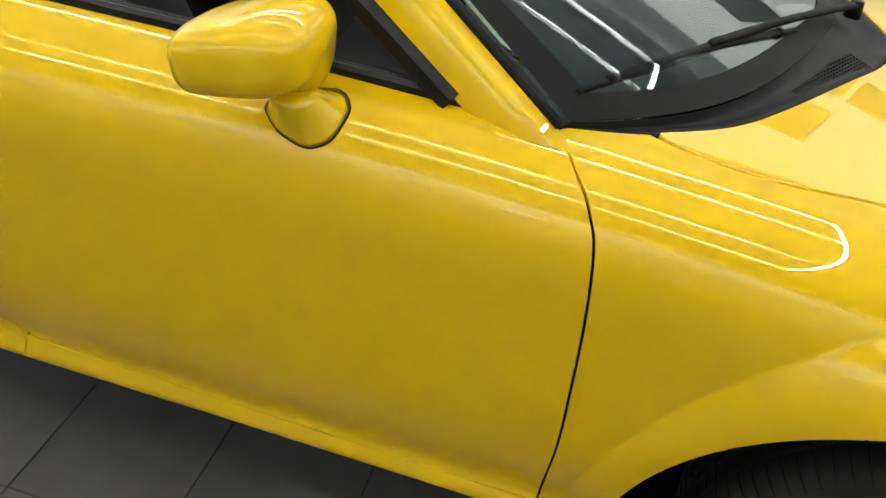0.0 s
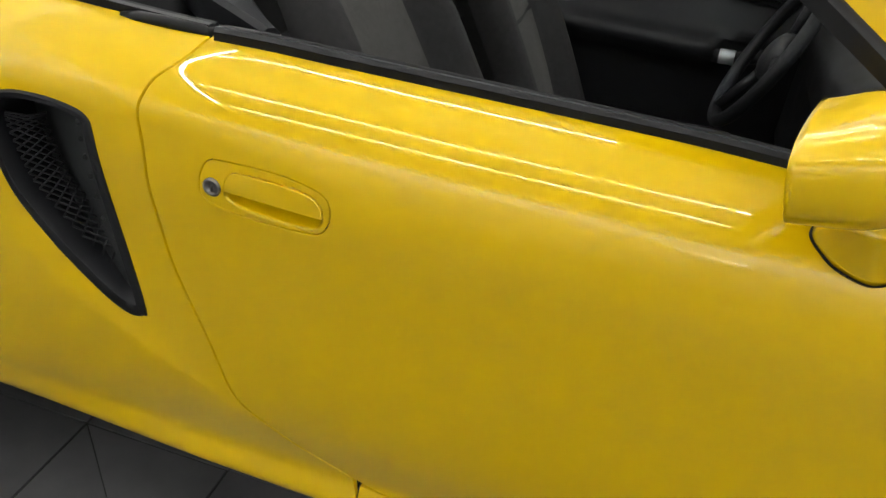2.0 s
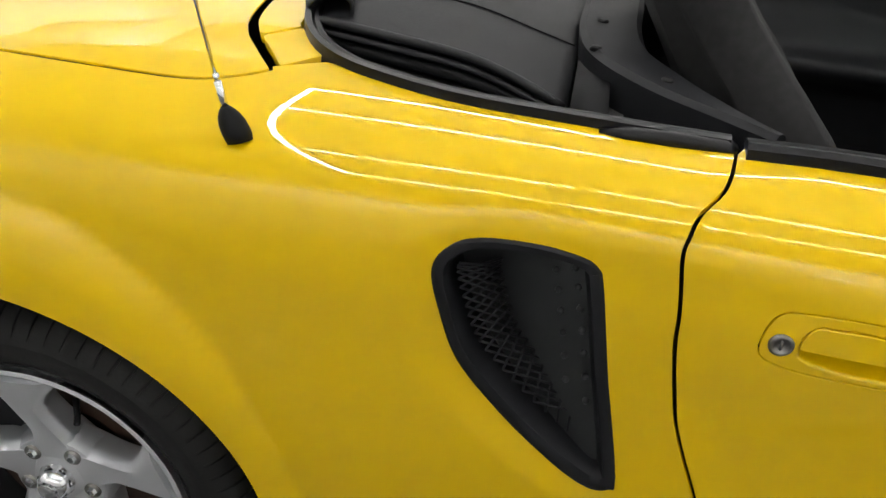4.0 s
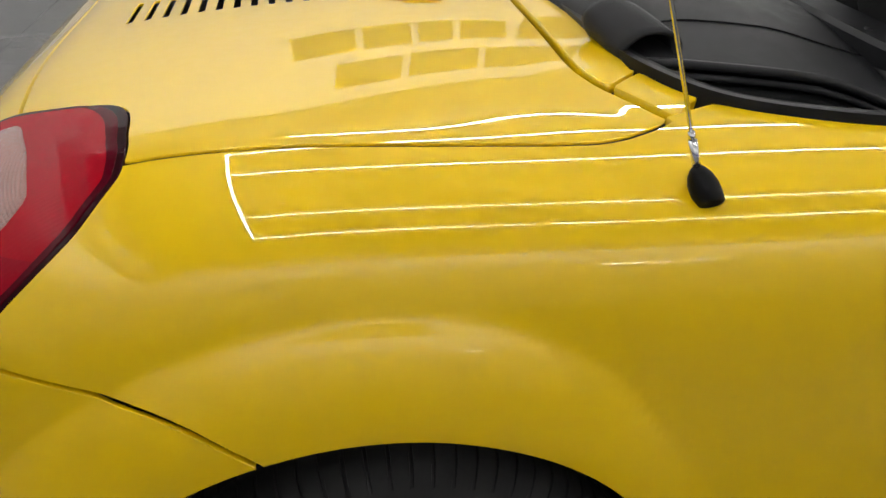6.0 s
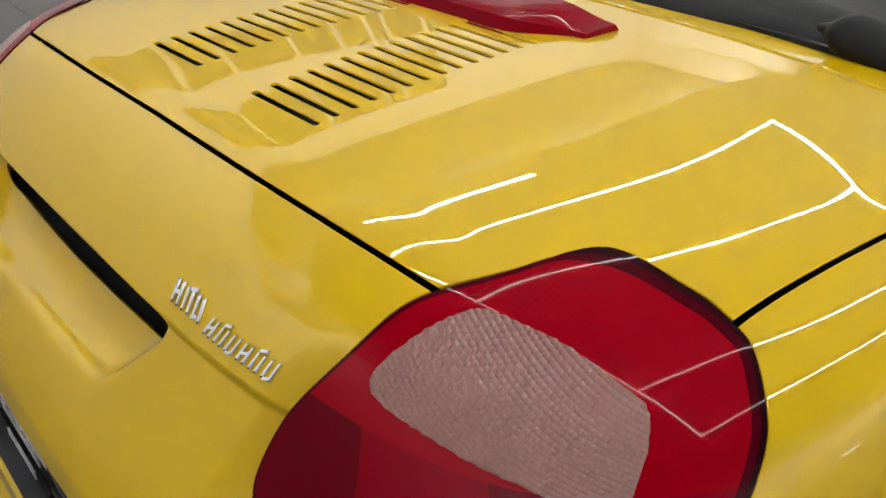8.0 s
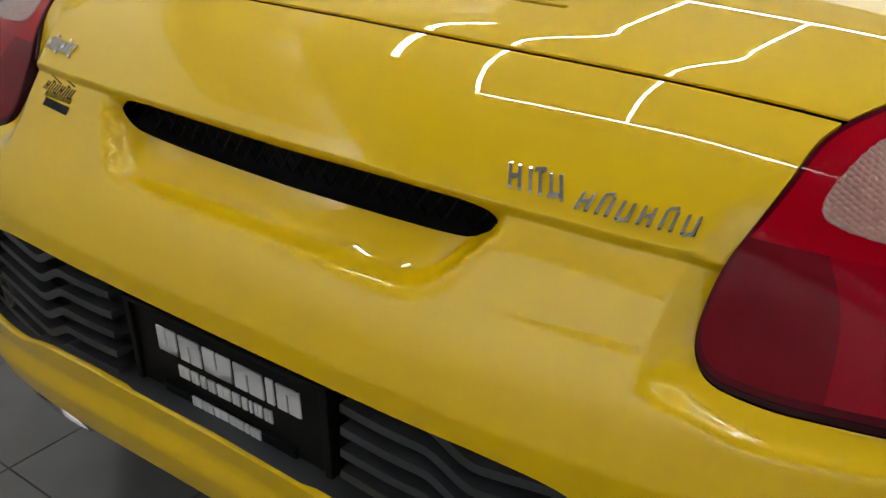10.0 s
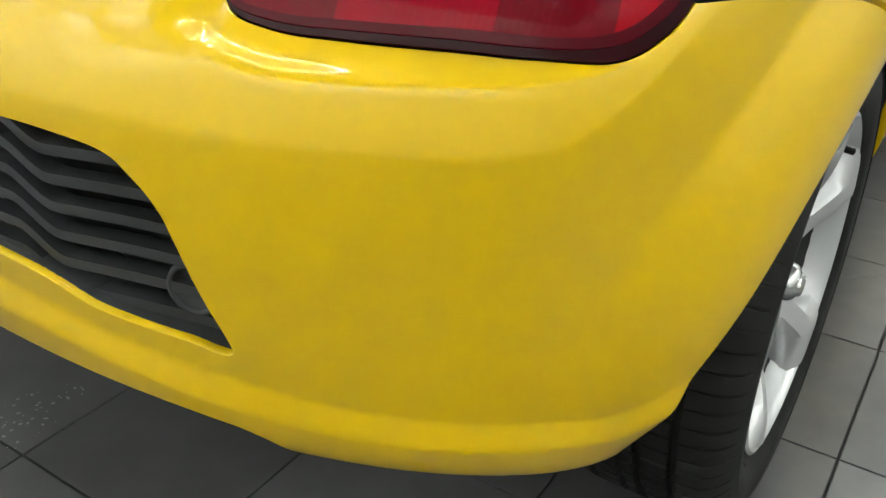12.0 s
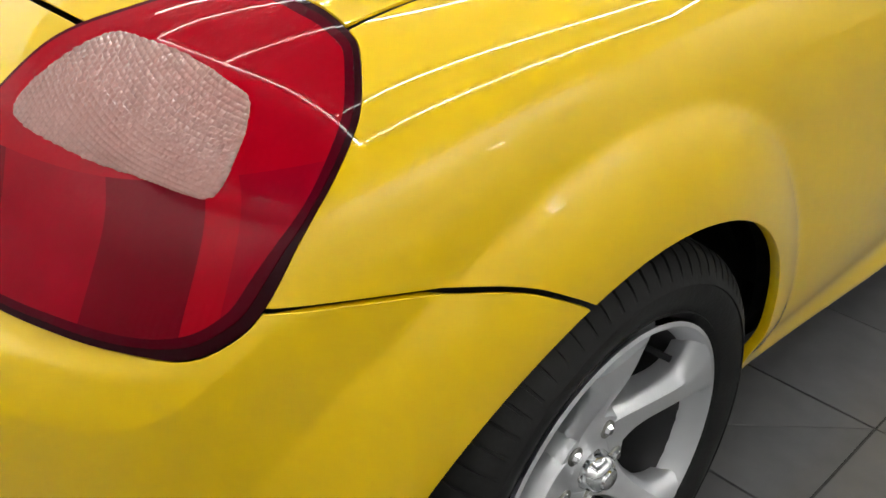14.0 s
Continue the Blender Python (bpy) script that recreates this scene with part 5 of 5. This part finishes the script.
# dealer sticker: plain dark bars under a peaked line
badge("sticker", "small black sticker of plain bars on the bumper", strokes(.372, 8.22, 6, .0105, .0115, .2) + strokes(.366, 8.06, 9, .0062, .0070, .1) + [(.338, 7.9, .052, .010, 0, 0)]
      + [(.360, 8.42, .03, .0016, 0, 0), (.332, 8.45, .026, .0016, 0, 0)], BLACK, car)

# upper air slot: black mesh in the recess under the boot lip
slot = new("air_slot")
slot.parent = car
slot["label"] = "black mesh air slot under the boot lip"
bm = bmesh.new()
ys = np.linspace(-.275, .275, 45)
loft(bm, [[tuple(skin(np.array([u_at(-abs(y), v)]), np.array([v]))[0][0] * (1, 1 if y < 0 else -1, 1) + (d, 0, 0)) for y in ys] for v, d in ((8.75, .02), (8.6, .055), (7.85, .055), (7.75, .02))], False, False)
part("slot_back", bm, BLACK, slot)
bm = bmesh.new()
for i in range(-16, 17):
    for dirn in (-1, 1):
        y0, y1 = i * .017, i * .017 + dirn * .034
        if abs(y0) > .268 or abs(y1) > .268:
            continue
        pa = Vector(skin(np.array([u_at(-abs(y0), 7.9)]), np.array([7.9]))[0][0] * (1, 1 if y0 <= 0 else -1, 1)) + Vector((.034, 0, 0))
        pb = Vector(skin(np.array([u_at(-abs(y1), 8.55)]), np.array([8.55]))[0][0] * (1, 1 if y1 <= 0 else -1, 1)) + Vector((.034, 0, 0))
        tube(bm, [pa, pb], .0013, 5)
part("slot_mesh", bm, GREYPLASTIC, slot, "grey wire mesh")

# lower grille
grille = new("rear_grille")
grille.parent = car
grille["label"] = "black slatted rear grille"
bm = bmesh.new()
loft(bm, [[(-.545 - .0 * abs(y), y, z) for y in np.linspace(-.5, .5, 21)] for z in (.37, .62)], False, False)
part("grille_back", bm, BLACK, grille)
for sg in (-1, 1):
    # black surround lining the opening
    rim = np.concatenate([curve2([(15, 6.05)] + GRILLE[1:7], False, 6), curve2(GRILLE[6:-1] + [(15, 4.83)], False, 6)])
    q, nq = skin(rim[:, 0], rim[:, 1])
    bm = bmesh.new()
    loft(bm, [(q - nq * d + np.array((b, 0, 0))) * (1, -sg, 1) for d, b in ((.0055, 0), (.0065, .004), (.008, .055))], False, False)
    part("grille_surround", bm, SLATPLASTIC, grille, "black plastic surround")
    for i in range(-1, 6):
        zz = .560 - .0245 * i
        pts = []
        for y in np.linspace(.160, .468, 38):
            x = -.600 + .55 * max(0, y - .20) ** 2
            z = zz - .026 * ease(.245, .300, y) - .004 * math.sin((y - .15) * 20)
            if z > .585 - .17 * ease(.36, .49, y) or z < .36:
                if z > .57:
                    continue
                if y > .3:
                    break
            pts.append((x, -y * sg if sg > 0 else y, z))
        if len(pts) > 3:
            bm = bmesh.new()
            sweep(bm, pts, [(.012, -.0045), (.012, .0045), (-.004, .004), (-.010, .001), (-.010, -.003), (-.004, -.0045)] if sg > 0 else [(-.012, -.0045), (-.012, .0045), (.004, .004), (.010, .001), (.010, -.003), (.004, -.0045)])
            auto_smooth(part("grille_slat", bm, SLATPLASTIC, grille), 40)
    bm = bmesh.new()
    box(bm, (-.596, -.205 * sg - .004, .42), (-.575, -.205 * sg + .004, .575), .001)
    part("grille_bar", bm, SLATPLASTIC, grille, smooth=False)
    bm = bmesh.new()
    lathe(bm, [(-.008, 0), (-.008, .016), (-.014, .0175), (-.016, .019), (-.016, .022), (-.012, .0235), (.02, .0235)], 28)
    cap = part("round_cap", bm, SLATPLASTIC, grille, "round black plastic cap")
    cap.matrix_local = Matrix.Translation((-.570, -.418 * sg, .464)) @ Matrix.Rotation(radians(-90 + 14 * sg), 4, "Z")

# number plate panel with plain white blocks in place of the dealer's name
plate = new("number_plate")
plate.parent = car
plate["label"] = "black dealer plate with white blocks"
tilt = Matrix.Translation((-.594, 0, .504)) @ Matrix.Rotation(radians(-4), 4, "Y") @ Matrix.Diagonal((1, .88, .90, 1))
bm = bmesh.new()
box(bm, (-.006, -.160, -.070), (.006, .160, .070), .003, tilt)
part("plate_panel", bm, BLACK, plate, smooth=False)
bm = bmesh.new()
for lo, hi in (((-.011, -.160, -.072), (-.005, .160, -.066)), ((-.011, -.160, -.070), (-.005, -.150, .068)), ((-.011, .150, -.070), (-.005, .160, .068)), ((-.011, -.108, -.070), (-.005, .108, -.032)), ((-.011, -.160, .064), (-.005, .160, .071))):
    box(bm, lo, hi, .002, tilt)
part("plate_frame", bm, BLACK, plate, "black plastic plate frame", smooth=False)


def plate_blocks(y0, z0, widths, h, gap, depth, notch):
    """A row of plain white blocks, each cut by a slit or two."""
    y = y0
    for k, w in enumerate(widths):
        bm = bmesh.new()
        cuts = notch if w > h * .5 else 0
        n = cuts + 1
        for c in range(n):
            a, b = y - w * c / n, y - w * (c + 1) / n + (w * .07 if c < cuts else 0)
            box(bm, (depth - .0018, b, z0), (depth + .0005, a, z0 + h), .0005, tilt)
        if cuts:
            zb = z0 + (h * .72 if k % 2 else 0)
            box(bm, (depth - .0018, y - w, zb), (depth + .0005, y, zb + h * .28), .0005, tilt)
        part("white_block", bm, WHITE, plate, smooth=False)
        y -= w + gap


plate_blocks(.110, .012, (.033, .036, .045, .045, .011, .034), .033, .0048, -.006, 1)
plate_blocks(.080, -.016, (.018, .012, .009, .012, .021, .012, .008, .004, .012, .012), .0165, .0036, -.006, 1)
plate_blocks(.056, -.046, (.016, .017, .022, .022, .006, .016), .0150, .0026, -.011, 1)
plate_blocks(.044, -.062, (.010, .007, .005, .007, .012, .007, .005, .002, .007, .007), .0090, .0022, -.011, 1)
for y in (-.072, .072):
    bm = bmesh.new()
    bmesh.ops.create_cone(bm, segments=12, radius1=.004, radius2=.003, depth=.004, cap_ends=True, matrix=tilt @ Matrix.Translation((-.0125, y, -.058)) @ Matrix.Rotation(math.pi / 2, 4, "Y"))
    part("plate_screw", bm, GREYPLASTIC, plate)

# exhaust tail pipe
bm = bmesh.new()
rings = []
for x, k in ((-.28, .80), (-.55, .95), (-.572, 1.0), (-.580, 1.03), (-.580, .97), (-.567, .90), (-.40, .88)):
    ring = []
    for a in np.linspace(0, 2 * math.pi, 33)[:-1]:
        c, q = math.cos(a), math.sin(a)
        y, z = .043 * k * math.copysign(abs(c) ** .7, c), .034 * k * math.copysign(abs(q) ** .7, q)
        ring.append((x - .55 * z * ease(-.40, -.52, x), .350 + y, .304 + z))
    rings.append(ring)
loft(bm, rings)
part("exhaust_pipe", bm, CHROME, car, "chrome exhaust tail pipe")
# ---- cabin and folded soft top ----
boxed("cabin_floor", (.70, -.64, .21), (1.95, .64, .24), BLACK, car)
bm = bmesh.new()
sweep(bm, [(.66, y, 0) for y in np.linspace(-.64, .64, 9)], [(-.03, .22), (.03, .22), (-.02, .90), (-.06, .90)])
part("bulkhead", bm, BLACK, car)
boxed("dashboard_block", (1.60, -.64, .45), (1.88, .64, .80), BLACK, car, bevel=.03)
bm = bmesh.new()
rings = []
for y in np.linspace(-.67, .67, 21):
    h = .03 * math.exp(-((y - .36) / .16) ** 2)
    foot = glass_point(y / .69, 0).x - .05
    rings.append([(1.575, y, .72), (1.575, y, .82 + h), (1.62, y, .858 + h), (1.68, y, .870), (max(foot - .02, 1.70), y, .870), (max(foot, 1.72), y, .70)])
loft(bm, rings)
part("dashboard", bm, BLACK, car, "black moulded dashboard")
boxed("centre_tunnel", (.75, -.09, .22), (1.62, .09, .42), VINYL, car, bevel=.03)


def seat(y):
    s = new("seat")
    s.parent = car
    s["label"] = "dark grey cloth bucket seat with a lighter centre"

    def back(k, a):
        """Backrest section: k up the back, a across from -1 to 1."""
        x = 1.10 - .36 * k + .02 * math.sin(math.pi * k)
        z = .36 + .66 * k
        half = .245 - .02 * k - .075 * ease(.72, .97, k)
        bol = .075 * ease(.45, .85, abs(a)) * (1 - ease(.97, 1.1, abs(a))) * (1 - .6 * ease(.7, 1, k))
        return Vector((x + bol + .01 * math.cos(a * 3), y + half * a, z))

    bm = bmesh.new()
    rings = []
    for k in np.linspace(0, 1, 19):
        front = [back(k, a) for a in np.linspace(-1, 1, 25)]
        rear = [back(k, a) + Vector((-.11 + .05 * abs(a), 0, -.02)) for a in np.linspace(1, -1, 9)]
        rings.append(front + rear)
    top = [q + (Vector((.60, y, 1.03)) - q) * .35 + Vector((0, 0, .03)) for q in rings[-1]]
    loft(bm, rings + [top])
    part("backrest", bm, FABRIC, s)
    bm = bmesh.new()
    grid = [[back(k, a) + Vector((.0045, 0, .002)) for a in np.linspace(-.46 - .06 * math.sin(k * 3), .46 + .06 * math.sin(k * 3), 9)] for k in np.linspace(.04, .50, 8)]
    loft(bm, grid, False, False)
    part("back_insert", bm, FABRIC_GREY, s, "light grey cloth centre panel")
    bm = bmesh.new()
    grid = [[back(k, a) + Vector((.0045, 0, .002)) for a in np.linspace(-.5, .5, 9)] for k in np.linspace(.512, .86, 7)]
    loft(bm, grid, False, False)
    part("back_insert", bm, FABRIC_GREY, s, "light grey cloth centre panel")
    bm = bmesh.new()
    rings = []
    for k in np.linspace(0, 1, 11):
        x = 1.06 + .48 * k
        ring = []
        for a in np.linspace(-1, 1, 17):
            bol = .05 * ease(.5, .9, abs(a)) * (1 - ease(.97, 1.1, abs(a)))
            ring.append((x, y + .25 * a, .385 + .035 * k + bol - .03 * ease(.85, 1, k)))
        ring += [(x, y + .24, .27), (x, y - .24, .27)]
        rings.append(ring)
    loft(bm, rings)
    part("cushion", bm, FABRIC, s)


seat(-.36)
seat(.36)

# inside of the left door, seen across the cabin
bm = bmesh.new()
rows = []
for z, y in ((.30, .675), (.45, .665), (.56, .665), (.60, .655), (.63, .60), (.655, .595), (.668, .61), (.672, .655), (.70, .672), (.74, .676), (.748, .684), (.80, .688), (.87, .680), (.895, .665), (.90, .64)):
    row = []
    for x in np.linspace(.80, 1.62, 30):
        in_rest = ease(.93, .96, x) * (1 - ease(1.40, 1.42, x))
        yy = y if y > .65 else .665 + (y - .665) * in_rest
        row.append((x, yy, z))
    rows.append(row)
loft(bm, rows, False, False)
part("door_card", bm, VINYL, left_door, "black moulded inner door panel with armrest")
bm = bmesh.new()
tube(bm, smooth_path([(1.40, .618, .636), (1.45, .612, .640), (1.50, .606, .655), (1.58, .60, .69), (1.66, .61, .73)], 4), .017, 12)
part("grab_handle", bm, VINYL, left_door, "black grab handle")
bm = bmesh.new()
tube(bm, [(1.415, .616, .638), (1.452, .612, .641)], .0185, 14)
part("handle_ring", bm, ALLOY, left_door, "silver ring on the grab handle")
inner = new("inner_handle")
inner.parent = left_door
inner["label"] = "chrome inner door handle in a black bezel"
boxed("bezel", (1.41, .674, .765), (1.54, .69, .825), BLACK, inner, bevel=.005)
boxed("lever", (1.425, .666, .778), (1.525, .676, .796), CHROME, inner, bevel=.004)
boxed("lock_button", (1.428, .667, .803), (1.448, .676, .816), RED_MID, inner, bevel=.002)

# steering wheel
wheel_m = Matrix.Translation((1.50, .36, .74)) @ Matrix.Rotation(radians(-66), 4, "Y")
bm = bmesh.new()
path = [wheel_m @ Vector((.180 * math.cos(a), .180 * math.sin(a), 0)) for a in np.linspace(0, 2 * math.pi, 49)[:-1]]
rings = []
for i, q in enumerate(path):
    a = 2 * math.pi * i / 48
    rad = (wheel_m.to_3x3() @ Vector((math.cos(a), math.sin(a), 0))).normalized()
    nn = (wheel_m.to_3x3() @ Vector((0, 0, 1))).normalized()
    rings.append([q + rad * (.015 * math.cos(t)) + nn * (.015 * math.sin(t)) for t in np.linspace(0, 2 * math.pi, 11)[:-1]])
loft(bm, rings + [rings[0]], True, False)
for a in (0.2, math.pi - .2, -math.pi / 2):
    tube(bm, [wheel_m @ Vector((.17 * math.cos(a), .17 * math.sin(a), 0)), wheel_m @ Vector((.03 * math.cos(a), .03 * math.sin(a), -.02))], .013, 8)
bmesh.ops.create_uvsphere(bm, u_segments=20, v_segments=10, radius=.06, matrix=wheel_m @ Matrix.Translation((0, 0, -.02)) @ Matrix.Diagonal((1, 1, .5, 1)))
part("steering_wheel", bm, VINYL, car, "black leather steering wheel")

# folded soft top behind the seats
top = new("soft_top")
top.parent = car
top["label"] = "black vinyl soft top folded behind the seats"


SIDE_EDGE = smooth_path([(.285, .505, .908), (.30, .520, .912), (.39, .545, .912), (.475, .553, .905), (.54, .560, .888), (.593, .570, .868)], 6)
EDGE_K = np.concatenate([[0], np.cumsum(np.linalg.norm(np.diff(SIDE_EDGE, axis=0), axis=1))])
EDGE_K /= EDGE_K[-1]


def cover(k, a):
    """The folded top's outer cloth: k from the rear roll to the front edge, a from -1 to 1 across the car."""
    e = np.array([np.interp(k, EDGE_K, SIDE_EDGE[:, i]) for i in range(3)])
    xc = .238 + .362 * k
    zc = .935 + .040 * ease(-.05, .22, k) - .030 * ease(.45, 1, k)
    t = abs(a)
    w = t ** 3.2
    fold = .0035 * noise.noise(Vector((k * 3.1, a * 4.3, 1.7))) + .0022 * noise.noise(Vector((k * 9, a * 11, 4.2)))
    return Vector((xc + (e[0] - xc) * t ** 2.5, e[1] * a, zc + (e[2] - zc) * w + fold * (1 - w)))


def cloth(bm, rows, thick=.006):
    lower = [[q - Vector((0, 0, thick)) for q in r] for r in rows[::-1]]
    both = rows + lower
    return loft(bm, both + [both[0]], False, False)


bm = bmesh.new()
rows = []
for d, x in ((.075, .028), (.050, .006), (.028, -.004), (.012, -.002)):
    rows.append([cover(0, a) + Vector((x, 0, -d)) for a in np.linspace(-1, 1, 61)])
rows += [[cover(k, a) for a in np.linspace(-1, 1, 61)] for k in np.linspace(.02, 1, 22)]
rows.append([cover(1, a) + Vector((.004, 0, -.012)) for a in np.linspace(-1, 1, 61)])
rows.append([cover(1, a) + Vector((-.004, 0, -.05)) for a in np.linspace(-1, 1, 61)])
cloth(bm, rows)
part("top_cover", bm, VINYL, top)
for drop, name in ((.026, "fold_layer"), (.048, "fold_layer")):
    bm = bmesh.new()
    cloth(bm, [[cover(k, a * .985) + Vector((.004, 0, -drop)) for a in np.linspace(-1, 1, 41)] for k in np.linspace(.05, .98, 12)])
    part(name, bm, VINYL, top)
for sg in (-1, 1):
    for off, r, name in (((0, .001, .001), .0060, "piped_edge"), ((0, .004, -.011), .0045, "piped_edge"), ((.002, -.003, -.026), .0085, "rubber_seal"), ((.004, -.009, -.046), .0085, "rubber_seal")):
        bm = bmesh.new()
        tube(bm, [((q[0] + off[0]), (q[1] + off[1]) * sg, q[2] + off[2]) for q in SIDE_EDGE[2::2]], r, 10)
        part(name, bm, VINYL if name == "piped_edge" else BLACK, top, "black piped edge" if name == "piped_edge" else "")
    # sewn seam
    bm = bmesh.new()
    tube(bm, [cover(k, sg * (.815 + .05 * ease(.3, 0, k) - .02 * k)) + Vector((0, 0, .0006)) for k in np.linspace(.10, .99, 26)], .0015, 6)
    part("seam", bm, BLACK, top, "sewn black seam")
    # rolled tuck at the rear corner, open at its outer end
    bm = bmesh.new()
    rings = []
    for k in np.linspace(0, 1, 12):
        c = Vector((.258 + .036 * k, (.395 + .105 * k) * sg, .944 - .024 * k ** 1.5))
        rad = .006 + .026 * ease(0, .35, k) - .004 * k
        rings.append([c + Vector((rad * 1.1 * math.cos(t) + .012 * k * math.sin(t), rad * .3 * sg * math.cos(t), rad * .85 * math.sin(t))) for t in np.linspace(0, 2 * math.pi, 25)[:-1]])
    last = rings[-1]
    mid = sum(last, Vector()) / len(last)
    rings.append([q + (mid - q) * .16 for q in last])
    rings.append([q + (mid - q) * .30 + Vector((0, -.05 * sg, 0)) for q in last])
    loft(bm, rings)
    part("tucked_corner", bm, VINYL, top, "rolled vinyl tuck")
    # black moulded cap behind the seat, with press studs
    capo = new("rear_quarter_cap")
    capo.parent = car
    capo["label"] = "black moulded trim cap with press studs"
    line = smooth_path([(.640, .18, .940), (.636, .32, .934), (.634, .42, .928), (.648, .497, .920), (.70, .556, .910), (.76, .602, .902), (.816, .642, .896)], 6)
    bm = bmesh.new()
    rings = []
    for i, q in enumerate(line):
        k = i / (len(line) - 1)
        a, b = Vector(line[max(i - 1, 0)]), Vector(line[min(i + 1, len(line) - 1)])
        d = (b - a).normalized()
        out = Vector((-d.y, d.x, 0)).normalized()
        w = .038 - .026 * ease(.55, 1, k)
        c = Vector(q)
        h = .060 - .03 * k
        ring = [c + out * w + Vector((0, 0, -h)), c + out * (w + .002), c + out * (w - .006) + Vector((0, 0, .006)), c - out * (w - .008) + Vector((0, 0, .005)), c - out * w + Vector((0, 0, -.002)), c - out * w + Vector((0, 0, -h))]
        rings.append([Vector((v.x, v.y * sg, v.z)) for v in ring])
    loft(bm, rings)
    auto_smooth(part("cap_body", bm, GREYPLASTIC, capo), 30)
    for q in ((.622, .415, .934), (.618, .507, .925), (.700, .560, .9155)):
        bm = bmesh.new()
        bmesh.ops.create_cone(bm, segments=14, radius1=.0085, radius2=.006, depth=.005, cap_ends=True, matrix=Matrix.Translation((q[0], q[1] * sg, q[2])))
        part("press_stud", bm, BLACK, capo)
    bm = bmesh.new()
    sweep(bm, [Vector((.635, -.680 * sg, .890)), Vector((.66, -.686 * sg, .897)), Vector((.70, -.689 * sg, .900)), Vector((.755, -.690 * sg, .901)), Vector((.765, -.69 * sg, .895))], [(.012, -.012), (.011, .001), (.007, .0045), (-.007, .0045), (-.011, .001), (-.012, -.012)])
    part("sill_cap", bm, TRIM, car, "black moulded end cap at the door top")
# rear shelf that closes the well
boxed("well_floor", (.26, -.62, .74), (.68, .62, .76), BLACK, car)
# ---- floor tiles, wall sign ----
TILE = .305
bm = bmesh.new()
box(bm, (-TILE / 2 + .0016, -TILE / 2 + .0016, -.006), (TILE / 2 - .0016, TILE / 2 - .0016, 0), .0012)
tile_mesh = bpy.data.meshes.new("tile")
bm.to_mesh(tile_mesh)
bm.free()
tile_mesh.materials.append(TILEMAT)
floor = bpy.data.objects["floor"]
cells = [(i, j) for i in range(-28, 34) for j in range(-25, 22)]
centre = lambda i, j: (-.515 + TILE * (i + .5), .065 + TILE * (j + .5))
cells = [c for c in cells if -5.9 < centre(*c)[0] < 10.8 and -7.8 < centre(*c)[1] < NORTH - .15]
cells.sort(key=lambda c: math.hypot((centre(*c)[0] - .2) * .8, centre(*c)[1] + .1))
SPLIT = (3, -3)
tile_ring = [(-TILE / 2 + .0016, -TILE / 2 + .0016), (TILE / 2 - .0016, -TILE / 2 + .0016), (TILE / 2 - .0016, TILE / 2 - .0016), (-TILE / 2 + .0016, TILE / 2 - .0016)]
for keep in ((0, 2, 3), (0, 1, 2)):
    # a tile cut along its diagonal
    bm = bmesh.new()
    tri = [Vector((*tile_ring[(i + 1) % 4], 0)) for i in keep]
    mid = sum(tri, Vector()) / 3
    tri = [mid + (q - mid) * .988 for q in tri]
    loft(bm, [[q - Vector((0, 0, .006)) for q in tri], [q - Vector((0, 0, .0008)) for q in tri], [mid + (q - mid) * .992 for q in tri]])
    half = part("tile", bm, TILEMAT, floor, smooth=False)
    half.location = (*centre(*SPLIT), 0)
cells.remove(SPLIT)
for c in cells[:298]:
    ob = new("tile", tile_mesh)
    ob.parent = floor
    ob.location = (*centre(*c), 0)
co, fa = [], []
h = TILE / 2 - .0016
for c in cells[298:]:
    x, y = centre(*c)
    b = len(co)
    co += [(x - h, y - h, 0), (x + h, y - h, 0), (x + h, y + h, 0), (x - h, y + h, 0), (x - h, y - h, -.006), (x + h, y - h, -.006), (x + h, y + h, -.006), (x - h, y + h, -.006)]
    fa += [(b, b + 1, b + 2, b + 3), (b, b + 4, b + 5, b + 1), (b + 1, b + 5, b + 6, b + 2), (b + 2, b + 6, b + 7, b + 3), (b + 3, b + 7, b + 4, b)]
me = bpy.data.meshes.new("far_tiles")
me.from_pydata(co, [], fa)
me.materials.append(TILEMAT)
far = new("far_tiles", me)
far.parent = floor
far["kind"] = "stuff"

# sign on the wall beyond the car, plain dark blocks in the place of lettering
sign = thing("wall_sign", "dark grey wall sign of plain blocks on the white wall", "sign", (0, NORTH, 0))


def sign_row(x0, z0, widths, h, gap):
    x = x0
    for w in widths:
        bm = bmesh.new()
        box(bm, (x, -.02, z0), (x + w, 0, z0 + h), .004)
        part("sign_block", bm, SIGNGREY, sign, smooth=False)
        x += w + gap


sign_row(.0, 4.45, (.72, .78, .98, .98, .24, .72), .84, .09)
sign_row(-.45, 3.42, (.66, .50, .38, .56, .82, .56, .38, .17, .50, .52), .66, .09)

# dried water spots on the tiles behind the car
rnd = random.Random(5)
bm = bmesh.new()
for i in range(70):
    a, r = rnd.random() * 6.28, .10 * rnd.random() ** .7
    s = .0012 + .0022 * rnd.random()
    bmesh.ops.create_circle(bm, cap_ends=True, segments=7, radius=s, matrix=Matrix.Translation((-.475 + r * math.cos(a), .13 + .5 * r * math.sin(a), .0006)) @ Matrix.Rotation(rnd.random() * 3, 4, "Z") @ Matrix.Diagonal((1, .7, 1, 1)))
spots = part("water_spots", bm, SPOTS, smooth=False)
tagged(spots, "scatter of pale dried water spots on the floor", "water spots", kind="stuff")
